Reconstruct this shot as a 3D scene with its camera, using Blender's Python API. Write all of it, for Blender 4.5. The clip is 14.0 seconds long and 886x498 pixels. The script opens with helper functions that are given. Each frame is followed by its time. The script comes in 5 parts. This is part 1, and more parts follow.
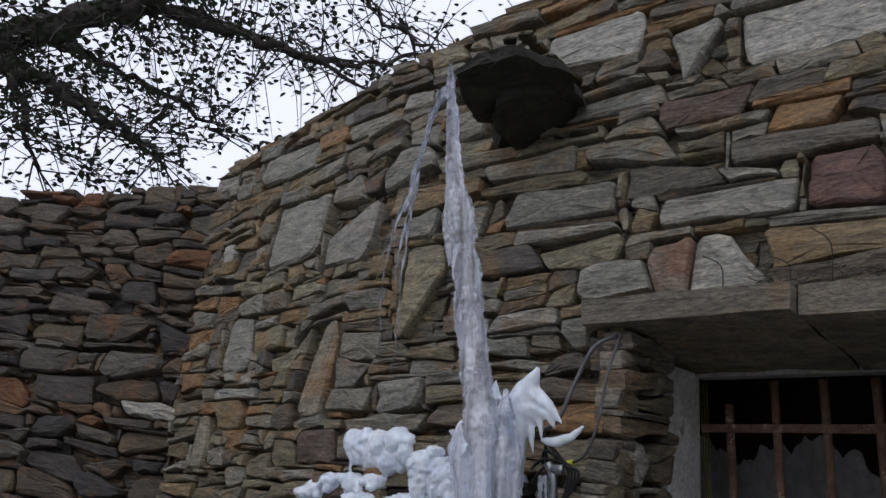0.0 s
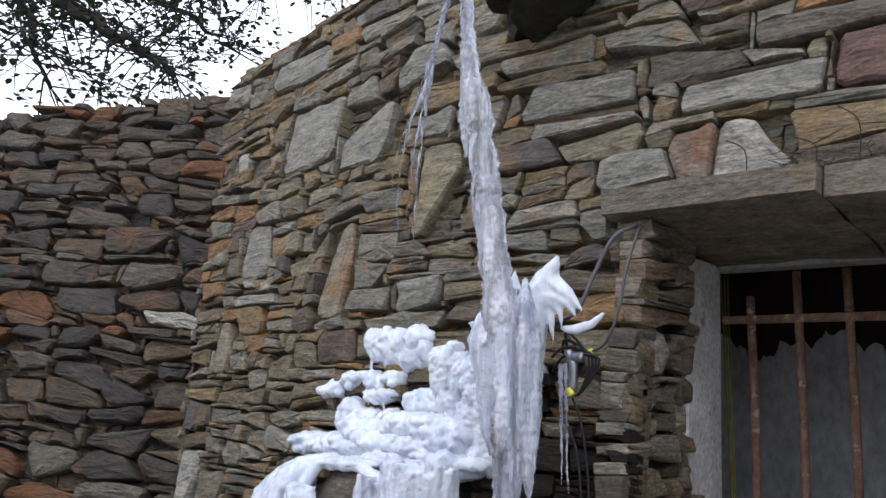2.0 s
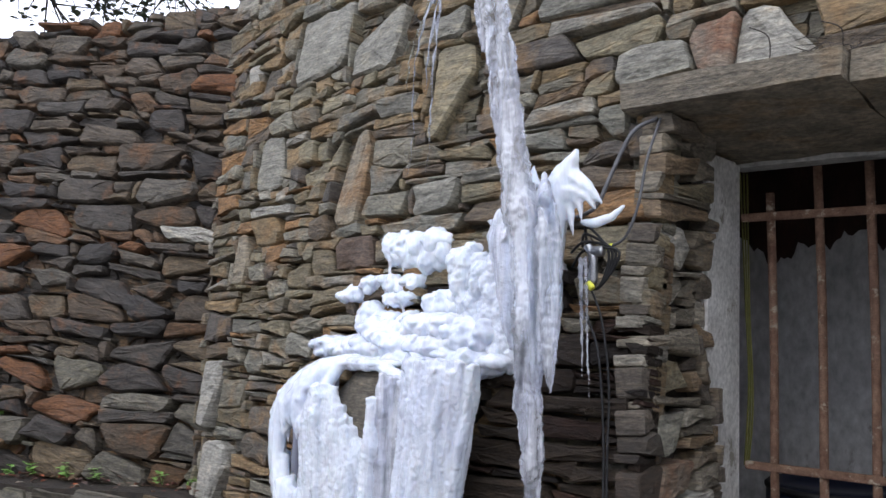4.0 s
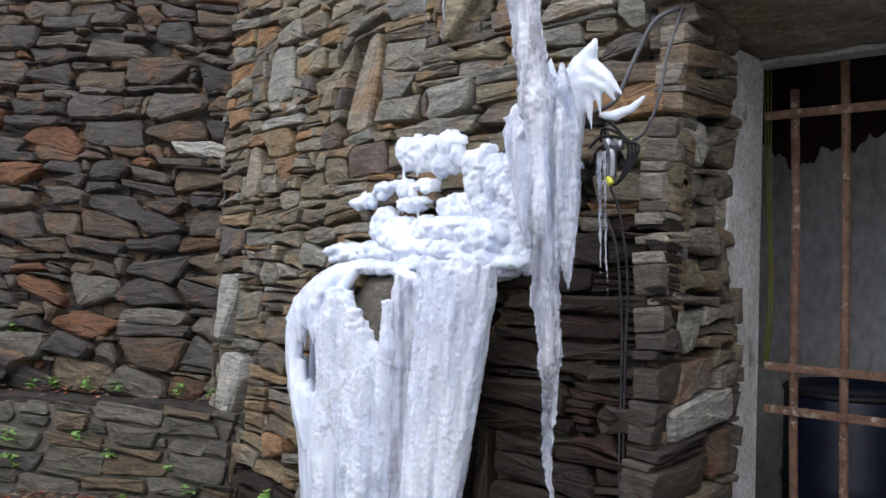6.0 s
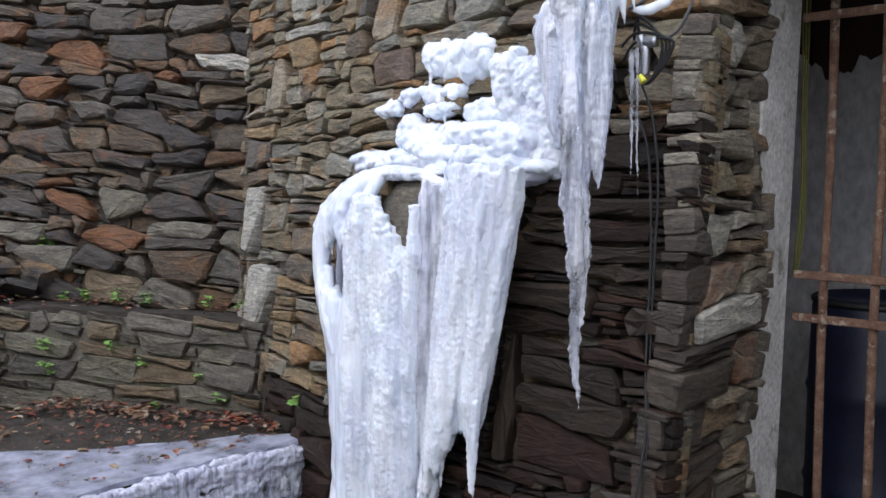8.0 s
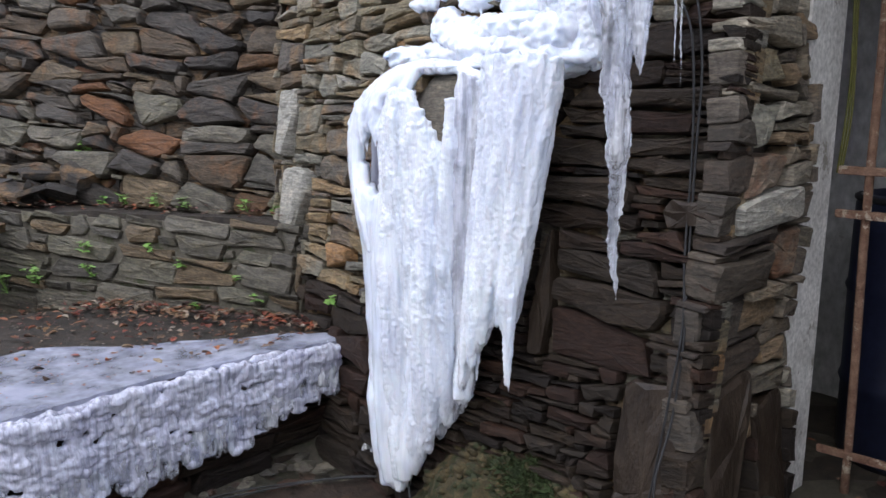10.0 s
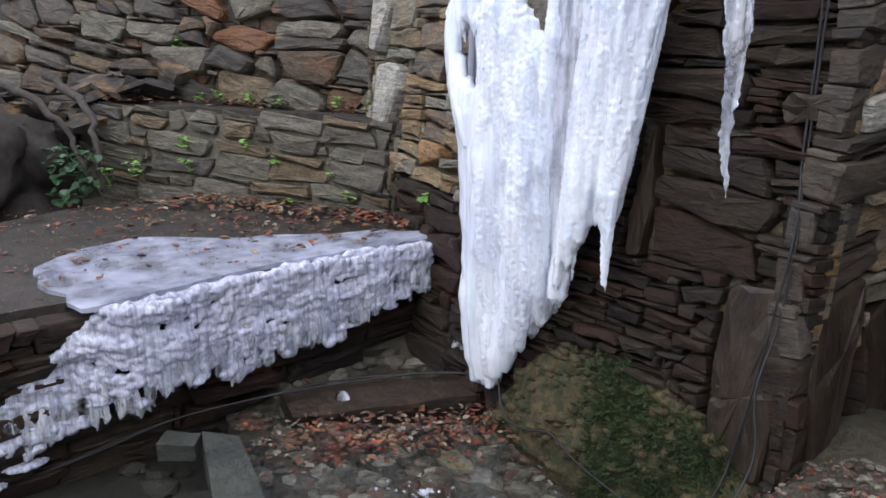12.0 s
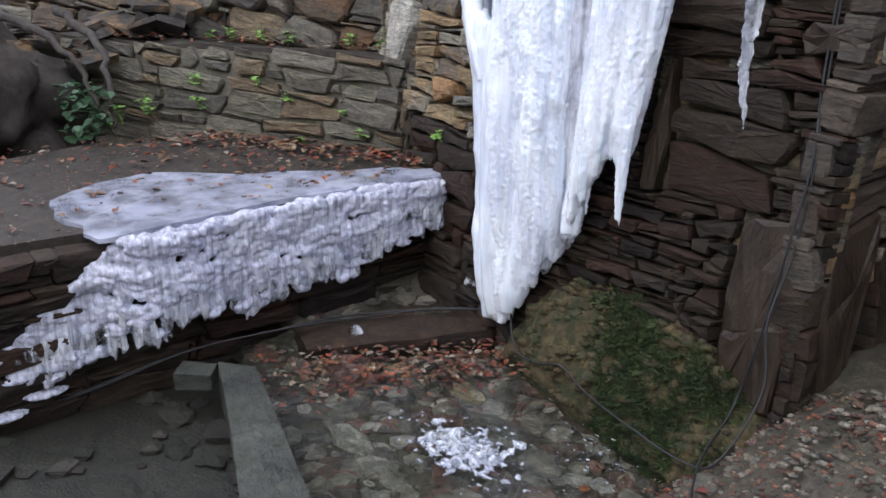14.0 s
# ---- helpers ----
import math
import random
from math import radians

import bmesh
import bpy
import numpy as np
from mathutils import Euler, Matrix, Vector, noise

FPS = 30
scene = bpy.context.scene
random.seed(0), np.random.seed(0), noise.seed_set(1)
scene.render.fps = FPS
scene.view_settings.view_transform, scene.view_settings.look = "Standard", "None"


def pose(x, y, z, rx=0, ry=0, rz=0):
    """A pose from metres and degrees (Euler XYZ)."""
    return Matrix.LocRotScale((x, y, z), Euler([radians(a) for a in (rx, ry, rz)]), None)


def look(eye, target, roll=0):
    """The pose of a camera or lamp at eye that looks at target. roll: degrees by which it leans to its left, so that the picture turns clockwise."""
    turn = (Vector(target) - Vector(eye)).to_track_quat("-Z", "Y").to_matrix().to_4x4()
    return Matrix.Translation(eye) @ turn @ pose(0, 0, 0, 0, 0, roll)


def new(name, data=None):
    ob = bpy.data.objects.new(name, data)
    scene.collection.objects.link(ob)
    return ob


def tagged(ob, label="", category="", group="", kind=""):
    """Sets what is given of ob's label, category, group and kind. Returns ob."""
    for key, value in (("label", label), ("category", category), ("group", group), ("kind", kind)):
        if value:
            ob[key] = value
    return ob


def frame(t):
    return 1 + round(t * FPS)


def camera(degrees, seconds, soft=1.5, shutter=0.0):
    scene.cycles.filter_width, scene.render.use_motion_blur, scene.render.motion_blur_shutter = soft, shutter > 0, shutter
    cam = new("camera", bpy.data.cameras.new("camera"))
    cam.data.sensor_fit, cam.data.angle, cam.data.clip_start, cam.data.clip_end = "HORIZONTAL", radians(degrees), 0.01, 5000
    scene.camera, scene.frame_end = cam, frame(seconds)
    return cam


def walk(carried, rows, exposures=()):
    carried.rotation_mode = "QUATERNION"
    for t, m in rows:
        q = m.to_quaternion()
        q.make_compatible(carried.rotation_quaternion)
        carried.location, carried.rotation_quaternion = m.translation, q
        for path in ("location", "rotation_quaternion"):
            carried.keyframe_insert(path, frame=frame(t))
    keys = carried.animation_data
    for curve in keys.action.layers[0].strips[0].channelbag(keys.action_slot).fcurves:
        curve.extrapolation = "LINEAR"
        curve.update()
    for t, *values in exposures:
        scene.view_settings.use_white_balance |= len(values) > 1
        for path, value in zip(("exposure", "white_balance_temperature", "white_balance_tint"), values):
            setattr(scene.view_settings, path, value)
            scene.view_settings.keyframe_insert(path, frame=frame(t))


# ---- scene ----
cam = camera(54.4, 14.0)
PATH = [
    (0, (0.637, 0.157, 1.726), (-0.578, 1.667, 2.219), 2.4),
    (0.5, (0.629, 0.165, 1.714), (-0.596, 1.678, 2.172), 2.1),
    (1, (0.617, 0.17, 1.689), (-0.621, 1.683, 2.109), 2.1),
    (1.5, (0.608, 0.18, 1.664), (-0.647, 1.696, 2.022), 1.8),
    (2, (0.609, 0.194, 1.651), (-0.655, 1.712, 1.968), 1.5),
    (2.5, (0.605, 0.188, 1.626), (-0.666, 1.708, 1.898), 1.5),
    (5, (0.569, 0.211, 1.54), (-0.739, 1.723, 1.612), 0.1),
    (5.5, (0.562, 0.221, 1.514), (-0.753, 1.728, 1.546), 0.1),
    (6, (0.554, 0.228, 1.496), (-0.768, 1.729, 1.481), 0.0),
    (6.5, (0.546, 0.231, 1.476), (-0.783, 1.725, 1.424), 0.1),
    (7, (0.54, 0.233, 1.46), (-0.795, 1.72, 1.372), 0.3),
    (7.5, (0.537, 0.235, 1.443), (-0.812, 1.706, 1.31), -0.1),
    (8, (0.538, 0.227, 1.421), (-0.818, 1.687, 1.246), 0.1),
    (10.5, (0.519, 0.218, 1.337), (-0.888, 1.581, 0.934), -0.0),
    (11, (0.507, 0.213, 1.321), (-0.922, 1.537, 0.869), 0.3),
    (11.5, (0.485, 0.22, 1.299), (-0.971, 1.485, 0.771), 0.1),
    (12, (0.476, 0.224, 1.291), (-1.013, 1.438, 0.735), -0.1),
    (12.5, (0.469, 0.228, 1.277), (-1.033, 1.413, 0.698), 0.1),
    (13, (0.474, 0.217, 1.266), (-1.03, 1.388, 0.661), 0.2),
    (13.5, (0.476, 0.211, 1.254), (-1.017, 1.379, 0.617), -0.1),
    (14, (0.484, 0.197, 1.246), (-0.99, 1.374, 0.582), 0.2),
]
EXPOSURES = [(0, -0.95), (0.5, -0.7), (1.0, -0.48), (1.5, -0.28), (2.5, 0.0), (5, 0.18), (8, 0.26), (11, 0.46), (14, 0.5)]
walk(cam, [(t, look(eye, target, roll)) for t, eye, target, roll in PATH], EXPOSURES)

# ---- world, sun, exposure ----
world = bpy.data.worlds.new("overcast")
scene.world = world
world.use_nodes = True
wn, wl = world.node_tree.nodes, world.node_tree.links
sky = wn.new("ShaderNodeTexSky")
sky.sky_type, sky.sun_disc = "NISHITA", False
sky.sun_elevation, sky.sun_rotation = radians(55), radians(200)
sky.air_density, sky.dust_density = 1.0, 6.0
grey = wn.new("ShaderNodeHueSaturation")
grey.inputs["Saturation"].default_value = 0.2
cloud = wn.new("ShaderNodeMix")
cloud.data_type = "RGBA"
cloud.inputs[0].default_value = 0.85
cloud.inputs[7].default_value = (13.1, 13.8, 16.4, 1)
wl.new(sky.outputs[0], grey.inputs["Color"])
wl.new(grey.outputs[0], cloud.inputs[6])
wl.new(cloud.outputs[2], wn["Background"].inputs["Color"])
wn["Background"].inputs["Strength"].default_value = 0.15
sun = new("sun", bpy.data.lights.new("sun", "SUN"))
sun.data.energy, sun.data.angle, sun.data.color = 0.5, radians(30), (1.0, 0.98, 0.95)
sun.matrix_world = look((0.8, -3.0, 6.0), (-1.0, 2.3, 1.0))

# ---- materials ----
def material(name):
    m = bpy.data.materials.new(name)
    m.use_nodes = True
    return m, m.node_tree.nodes, m.node_tree.links, m.node_tree.nodes["Principled BSDF"]


def node(ns, kind, **values):
    n = ns.new(kind)
    for k, v in values.items():
        n.inputs[k].default_value = v
    return n


def ramp(ns, stops, constant=False):
    r = ns.new("ShaderNodeValToRGB")
    r.color_ramp.interpolation = "CONSTANT" if constant else "LINEAR"
    while len(r.color_ramp.elements) < len(stops):
        r.color_ramp.elements.new(0.5)
    for e, (p, c) in zip(r.color_ramp.elements, stops):
        e.position, e.color = p, (*c, 1)
    return r


def mix(ns, ls, fac, a, b, mode="MIX"):
    n = ns.new("ShaderNodeMix")
    n.data_type, n.blend_type = "RGBA", mode
    for sock, v in ((n.inputs[0], fac), (n.inputs[6], a), (n.inputs[7], b)):
        if hasattr(v, "is_linked"):
            ls.new(v, sock)
        else:
            sock.default_value = v if isinstance(v, (int, float)) else (*v, 1)
    return n.outputs[2]


def world_noise(ns, ls, scale, detail=4.0, stretch=(1, 1, 1), rough=0.6):
    geo = ns.new("ShaderNodeNewGeometry")
    mp = ns.new("ShaderNodeMapping")
    mp.inputs["Scale"].default_value = stretch
    ls.new(geo.outputs["Position"], mp.inputs["Vector"])
    n = node(ns, "ShaderNodeTexNoise", Scale=scale, Detail=detail, Roughness=rough)
    ls.new(mp.outputs[0], n.inputs["Vector"])
    return n.outputs["Fac"]


def bed_noise(ns, ls, scale, detail=4.0, stretch=(1, 1, 1), rough=0.6):
    """Noise along a stone's own bedding, different for each stone."""
    tc, info = ns.new("ShaderNodeTexCoord"), ns.new("ShaderNodeObjectInfo")
    mul = ns.new("ShaderNodeMath")
    mul.operation = "MULTIPLY"
    mul.inputs[1].default_value = 61.0
    ls.new(info.outputs["Random"], mul.inputs[0])
    add = ns.new("ShaderNodeVectorMath")
    ls.new(tc.outputs["Object"], add.inputs[0])
    ls.new(mul.outputs[0], add.inputs[1])
    mp = ns.new("ShaderNodeMapping")
    mp.inputs["Scale"].default_value = stretch
    ls.new(add.outputs[0], mp.inputs["Vector"])
    n = node(ns, "ShaderNodeTexNoise", Scale=scale, Detail=detail, Roughness=rough)
    ls.new(mp.outputs[0], n.inputs["Vector"])
    return n.outputs["Fac"]


def bump(ns, ls, bsdf, heights, strength=0.5, distance=0.01):
    last = None
    for h, k in heights:
        b = node(ns, "ShaderNodeBump", Strength=strength * k, Distance=distance)
        ls.new(h, b.inputs["Height"])
        if last:
            ls.new(last.outputs[0], b.inputs["Normal"])
        last = b
    ls.new(last.outputs[0], bsdf.inputs["Normal"])


def stone_material(name, palette, rough=0.75, stain=(0.30, 0.18, 0.08), stain_at=0.5, pale=0.35, islands=False):
    """Layered schist: a tint a stone, bedding streaks, rust stains, lichen-pale dust."""
    m, ns, ls, b = material(name)
    if islands:
        rnd = ns.new("ShaderNodeNewGeometry").outputs["Random Per Island"]
    else:
        rnd = ns.new("ShaderNodeObjectInfo").outputs["Random"]
    grain = world_noise if islands else bed_noise
    base = ramp(ns, [(i / len(palette), c) for i, c in enumerate(palette)], True)
    ls.new(rnd, base.inputs[0])
    beds = grain(ns, ls, 11, 6, (1, 1, 4.0), 0.68)
    fine = grain(ns, ls, 55, 5, (1, 1, 2.5), 0.7)
    blot = grain(ns, ls, 7, 4)
    dark = ramp(ns, [(0.3, (0.42, 0.42, 0.42)), (0.5, (0.84, 0.84, 0.83)), (0.72, (1.32, 1.27, 1.2))])
    ls.new(beds, dark.inputs[0])
    c = mix(ns, ls, 1.0, base.outputs[0], dark.outputs[0], "MULTIPLY")
    st = ramp(ns, [(stain_at, (0, 0, 0)), (stain_at + 0.16, (1, 1, 1))])
    ls.new(blot, st.inputs[0])
    stf = ns.new("ShaderNodeMath")
    stf.operation = "MULTIPLY"
    ls.new(st.outputs[0], stf.inputs[0])
    stf.inputs[1].default_value = 0.6
    lamin = grain(ns, ls, 15, 5, (0.5, 0.5, 9), 0.7)
    lr = ramp(ns, [(0.36, (0.5, 0.48, 0.46)), (0.5, (1, 1, 1)), (0.68, (1.3, 1.26, 1.2))])
    ls.new(lamin, lr.inputs[0])
    c = mix(ns, ls, stf.outputs[0], c, stain)
    pale_n = grain(ns, ls, 11, 5, (1, 1, 2), 0.7)
    pr = ramp(ns, [(0.56, (0, 0, 0)), (0.72, (0.55, 0.55, 0.55))])
    ls.new(pale_n, pr.inputs[0])
    c = mix(ns, ls, pr.outputs[0], c, mix(ns, ls, 1.0, c, (1.9, 1.75, 1.5), "MULTIPLY"))
    c = mix(ns, ls, 0.6, c, lr.outputs[0], "MULTIPLY")
    spk = ramp(ns, [(0.35, (0.55, 0.55, 0.55)), (0.55, (1, 1, 1)), (0.75, (1 + pale, 1 + pale, 1 + pale))])
    ls.new(fine, spk.inputs[0])
    c = mix(ns, ls, 1.0, c, spk.outputs[0], "MULTIPLY")
    ls.new(c, b.inputs["Base Color"])
    rr = ramp(ns, [(0.3, (rough - 0.2,) * 3), (0.7, (min(1, rough + 0.15),) * 3)])
    ls.new(blot, rr.inputs[0])
    ls.new(rr.outputs[0], b.inputs["Roughness"])
    bump(ns, ls, b, ((beds, 1.0), (lamin, 0.5), (fine, 0.8)), 0.9, 0.014)
    return m


def plain_material(name, a, c, scale=12, rough=0.7, bumps=0.4, stretch=(1, 1, 1), metal=0.0, spot=None, spot_at=0.6):
    """Two tones in cloudy patches with fine grain; spot: a third tone in blotches."""
    m, ns, ls, b = material(name)
    n1 = world_noise(ns, ls, scale, 5, stretch)
    n2 = world_noise(ns, ls, scale * 7, 4, stretch)
    r = ramp(ns, [(0.32, a), (0.68, c)])
    ls.new(n1, r.inputs[0])
    g = ramp(ns, [(0.3, (0.7, 0.7, 0.7)), (0.7, (1.25, 1.25, 1.25))])
    ls.new(n2, g.inputs[0])
    col = mix(ns, ls, 1.0, r.outputs[0], g.outputs[0], "MULTIPLY")
    if spot:
        n3 = world_noise(ns, ls, scale * 0.6, 6, stretch, 0.75)
        s = ramp(ns, [(spot_at, (0, 0, 0)), (spot_at + 0.06, (1, 1, 1))])
        ls.new(n3, s.inputs[0])
        col = mix(ns, ls, s.outputs[0], col, spot)
    ls.new(col, b.inputs["Base Color"])
    b.inputs["Roughness"].default_value, b.inputs["Metallic"].default_value = rough, metal
    bump(ns, ls, b, ((n1, 1.0), (n2, 0.6)), bumps, 0.01)
    return m


def ice_material(name, color, rough, trans, sss, grain=60, strength=0.6, stretch=(1, 1, 0.5), bands_by=0.6):
    m, ns, ls, b = material(name)
    n1 = world_noise(ns, ls, 7, 5, (1, 1, 0.35))
    n2 = world_noise(ns, ls, grain, 3, stretch)
    n3 = world_noise(ns, ls, grain * 0.45, 3, (1, 1, 0.1))
    r = ramp(ns, [(0.3, tuple(v * 0.8 for v in color[:2]) + (color[2] * 0.86,)), (0.6, color)])
    ls.new(n1, r.inputs[0])
    n4 = world_noise(ns, ls, 24, 4, (1, 1, 0.07))
    bands = ramp(ns, [(0.36, (0.66, 0.72, 0.80)), (0.52, (1, 1, 1))])
    ls.new(n4, bands.inputs[0])
    ls.new(mix(ns, ls, bands_by, r.outputs[0], bands.outputs[0], "MULTIPLY"), b.inputs["Base Color"])
    b.inputs["Roughness"].default_value = rough
    b.inputs["IOR"].default_value = 1.31
    t = ramp(ns, [(0.35, (min(1, trans * 1.6),) * 3), (0.65, (trans * 0.5,) * 3)])
    ls.new(n3, t.inputs[0])
    ls.new(t.outputs[0], b.inputs["Transmission Weight"])
    b.inputs["Subsurface Weight"].default_value = sss
    b.inputs["Subsurface Radius"].default_value = (0.03, 0.04, 0.05)
    b.inputs["Subsurface Scale"].default_value = 0.5
    bump(ns, ls, b, ((n2, 0.8), (n3, 1.0)), strength, 0.005)
    return m


SCHIST = [(0.305, 0.288, 0.226), (0.282, 0.249, 0.164), (0.260, 0.254, 0.209), (0.305, 0.220, 0.119), (0.249, 0.209, 0.130), (0.215, 0.186, 0.130), (0.243, 0.220, 0.164), (0.158, 0.136, 0.107), (0.271, 0.203, 0.113), (0.237, 0.226, 0.186), (0.169, 0.130, 0.090), (0.294, 0.271, 0.209),
          (0.220, 0.181, 0.113), (0.130, 0.113, 0.096), (0.249, 0.220, 0.147), (0.339, 0.192, 0.085), (0.198, 0.169, 0.119), (0.373, 0.350, 0.294)]
# Brown stone tints, taken darker overall to hold the oak's shade.
BROWN = [(0.100, 0.076, 0.054), (0.120, 0.094, 0.068), (0.060, 0.050, 0.042), (0.152, 0.088, 0.046), (0.096, 0.080, 0.064), (0.128, 0.108, 0.084), (0.192, 0.084, 0.034), (0.112, 0.088, 0.064), (0.066, 0.056, 0.048), (0.140, 0.104, 0.064), (0.084, 0.072, 0.060), (0.136, 0.120, 0.096), (0.052, 0.045, 0.040), (0.108, 0.076, 0.048)]
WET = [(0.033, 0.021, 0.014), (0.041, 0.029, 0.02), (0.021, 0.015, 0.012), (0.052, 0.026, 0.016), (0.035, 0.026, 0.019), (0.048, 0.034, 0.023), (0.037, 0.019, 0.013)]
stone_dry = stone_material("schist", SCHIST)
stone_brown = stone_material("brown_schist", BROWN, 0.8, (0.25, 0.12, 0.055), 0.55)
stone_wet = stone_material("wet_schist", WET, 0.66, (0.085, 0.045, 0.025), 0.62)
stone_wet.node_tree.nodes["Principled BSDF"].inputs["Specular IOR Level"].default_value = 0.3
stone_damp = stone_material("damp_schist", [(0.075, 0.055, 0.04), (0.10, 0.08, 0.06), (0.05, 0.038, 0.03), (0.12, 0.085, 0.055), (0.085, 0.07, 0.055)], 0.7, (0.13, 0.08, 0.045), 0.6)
stone_pier = stone_material("pier_schist", [(0.260, 0.215, 0.156), (0.195, 0.163, 0.124), (0.338, 0.299, 0.234), (0.156, 0.130, 0.104), (0.286, 0.208, 0.130), (0.390, 0.358, 0.293), (0.221, 0.195, 0.150)], 0.7, (0.22, 0.15, 0.08), 0.58)
stone_ledge = stone_material("mossy_schist", [(0.129, 0.116, 0.090), (0.172, 0.155, 0.120), (0.103, 0.093, 0.076), (0.172, 0.125, 0.073), (0.155, 0.142, 0.103)], 0.7, (0.115, 0.105, 0.058), 0.57)
TINTS = {
    "grey": stone_material("grey_slate", [(0.300, 0.288, 0.237), (0.338, 0.325, 0.275)], 0.6, (0.26, 0.19, 0.10), 0.66),
    "pale": stone_material("pale_slate", [(0.480, 0.462, 0.408), (0.432, 0.414, 0.360)], 0.55, (0.30, 0.22, 0.13), 0.68),
    "buff": stone_material("buff_slate", [(0.324, 0.282, 0.186)], 0.65, (0.30, 0.21, 0.10), 0.55),
    "ochre": stone_material("ochre_slate", [(0.34, 0.29, 0.21)], 0.6, (0.30, 0.15, 0.05), 0.47),
    "brown": stone_material("brown_block", [(0.16, 0.11, 0.08)], 0.75, (0.2, 0.12, 0.06), 0.6),
    "red": stone_material("red_block", [(0.19, 0.105, 0.08)], 0.6, (0.2, 0.17, 0.15), 0.6),
    "rust": stone_material("rust_block", [(0.28, 0.22, 0.165)], 0.6, (0.26, 0.09, 0.03), 0.44),
    "orange": stone_material("orange_block", [(0.31, 0.19, 0.085)], 0.65, (0.36, 0.16, 0.04), 0.5),
    "dark": stone_material("grain_schist", [(0.165, 0.145, 0.115), (0.19, 0.165, 0.13)], 0.8, (0.2, 0.1, 0.05), 0.64),
    "darkslab": plain_material("smooth_wet_slab", (0.016, 0.011, 0.008), (0.042, 0.03, 0.021), 6, 0.42, 0.8, (2.2, 2.2, 0.8), spot=(0.07, 0.064, 0.056), spot_at=0.68),
}
TINTS["darkslab"].node_tree.nodes["Principled BSDF"].inputs["Specular IOR Level"].default_value = 0.3
# Joint stones: wall tints multiplied down, which puts joint shade into the colour.
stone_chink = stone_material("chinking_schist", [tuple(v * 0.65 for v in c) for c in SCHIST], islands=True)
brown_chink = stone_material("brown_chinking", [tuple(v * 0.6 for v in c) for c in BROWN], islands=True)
kerb_mat = stone_material("kerb_schist", [(0.062, 0.066, 0.056)], 0.55, (0.03, 0.036, 0.02), 0.5)
mortar = plain_material("earth_mortar", (0.02, 0.017, 0.014), (0.045, 0.036, 0.028), 14, 0.95, 0.8)
mortar_pale = plain_material("lime_mortar", (0.075, 0.066, 0.05), (0.125, 0.112, 0.086), 10, 0.9, 0.8, spot=(0.05, 0.055, 0.026), spot_at=0.55)
# Worn jamb cement, coloured lighter to make up for the shade on it.
lifted_cement = plain_material("worn_lifted_cement", (0.52, 0.51, 0.48), (0.74, 0.73, 0.70), 9, 0.85, 0.6, spot=(0.27, 0.25, 0.21), spot_at=0.6)
concrete = plain_material("cement_render", (0.36, 0.35, 0.33), (0.50, 0.49, 0.46), 7, 0.85, 0.5, spot=(0.2, 0.19, 0.16), spot_at=0.62)
lintel_mat = stone_material("lintel_schist", [(0.26, 0.225, 0.17)], 0.8, (0.23, 0.15, 0.075), 0.55)
room_wall = plain_material("stained_plaster", (0.42, 0.415, 0.41), (0.62, 0.615, 0.61), 4, 0.9, 0.3, (1, 1, 0.6), spot=(0.14, 0.09, 0.065), spot_at=0.6)
rust_shade = plain_material("shaded_rust", (0.012, 0.007, 0.006), (0.05, 0.02, 0.013), 9, 0.9, 0.5, (1, 1, 0.4))
rust = plain_material("rusty_iron", (0.13, 0.065, 0.042), (0.25, 0.15, 0.10), 30, 0.85, 0.9, spot=(0.42, 0.35, 0.27), spot_at=0.57)
earth = plain_material("damp_earth", (0.009, 0.007, 0.005), (0.045, 0.033, 0.023), 22, 0.75, 1.0, spot=(0.035, 0.04, 0.016), spot_at=0.6)
mud_mat = plain_material("basin_mud", (0.006, 0.006, 0.004), (0.022, 0.022, 0.013), 16, 0.6, 1.0, spot=(0.02, 0.026, 0.01), spot_at=0.6)
gravel_mat = plain_material("wet_gravel", (0.028, 0.024, 0.016), (0.09, 0.078, 0.055), 34, 0.6, 1.0, spot=(0.035, 0.042, 0.016), spot_at=0.58)

blade_mat = plain_material("moss_blades", (0.014, 0.026, 0.006), (0.05, 0.075, 0.02), 18, 0.8, 0.2)
mossy_rock = plain_material("mossy_rock", (0.022, 0.019, 0.008), (0.10, 0.072, 0.03), 34, 0.95, 1.0, spot=(0.024, 0.03, 0.009), spot_at=0.5)
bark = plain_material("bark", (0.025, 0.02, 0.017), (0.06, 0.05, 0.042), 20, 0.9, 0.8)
leaf_dark = plain_material("oak_leaf", (0.02, 0.03, 0.015), (0.055, 0.07, 0.035), 30, 0.55, 0.1)
leaf_green = plain_material("weed_leaf", (0.11, 0.24, 0.04), (0.22, 0.38, 0.09), 22, 0.5, 0.2)
ivy_leaf = plain_material("ivy_leaf", (0.012, 0.04, 0.014), (0.03, 0.085, 0.03), 22, 0.5, 0.2)
black_plastic = plain_material("black_cable", (0.006, 0.006, 0.007), (0.014, 0.014, 0.016), 30, 0.6, 0.1)
grey_plastic = plain_material("grey_cable", (0.05, 0.05, 0.055), (0.09, 0.09, 0.095), 30, 0.45, 0.1)
yellow_plastic = plain_material("yellow_plastic", (0.55, 0.55, 0.03), (0.75, 0.75, 0.08), 30, 0.4, 0.1)
hose_mat = plain_material("yellow_hose", (0.09, 0.09, 0.015), (0.15, 0.14, 0.03), 20, 0.5, 0.1)
steel = plain_material("dull_steel", (0.35, 0.36, 0.38), (0.5, 0.5, 0.52), 30, 0.35, 0.1, metal=1.0)
barrel_mat = plain_material("blue_plastic", (0.006, 0.008, 0.02), (0.012, 0.015, 0.034), 8, 0.4, 0.1)
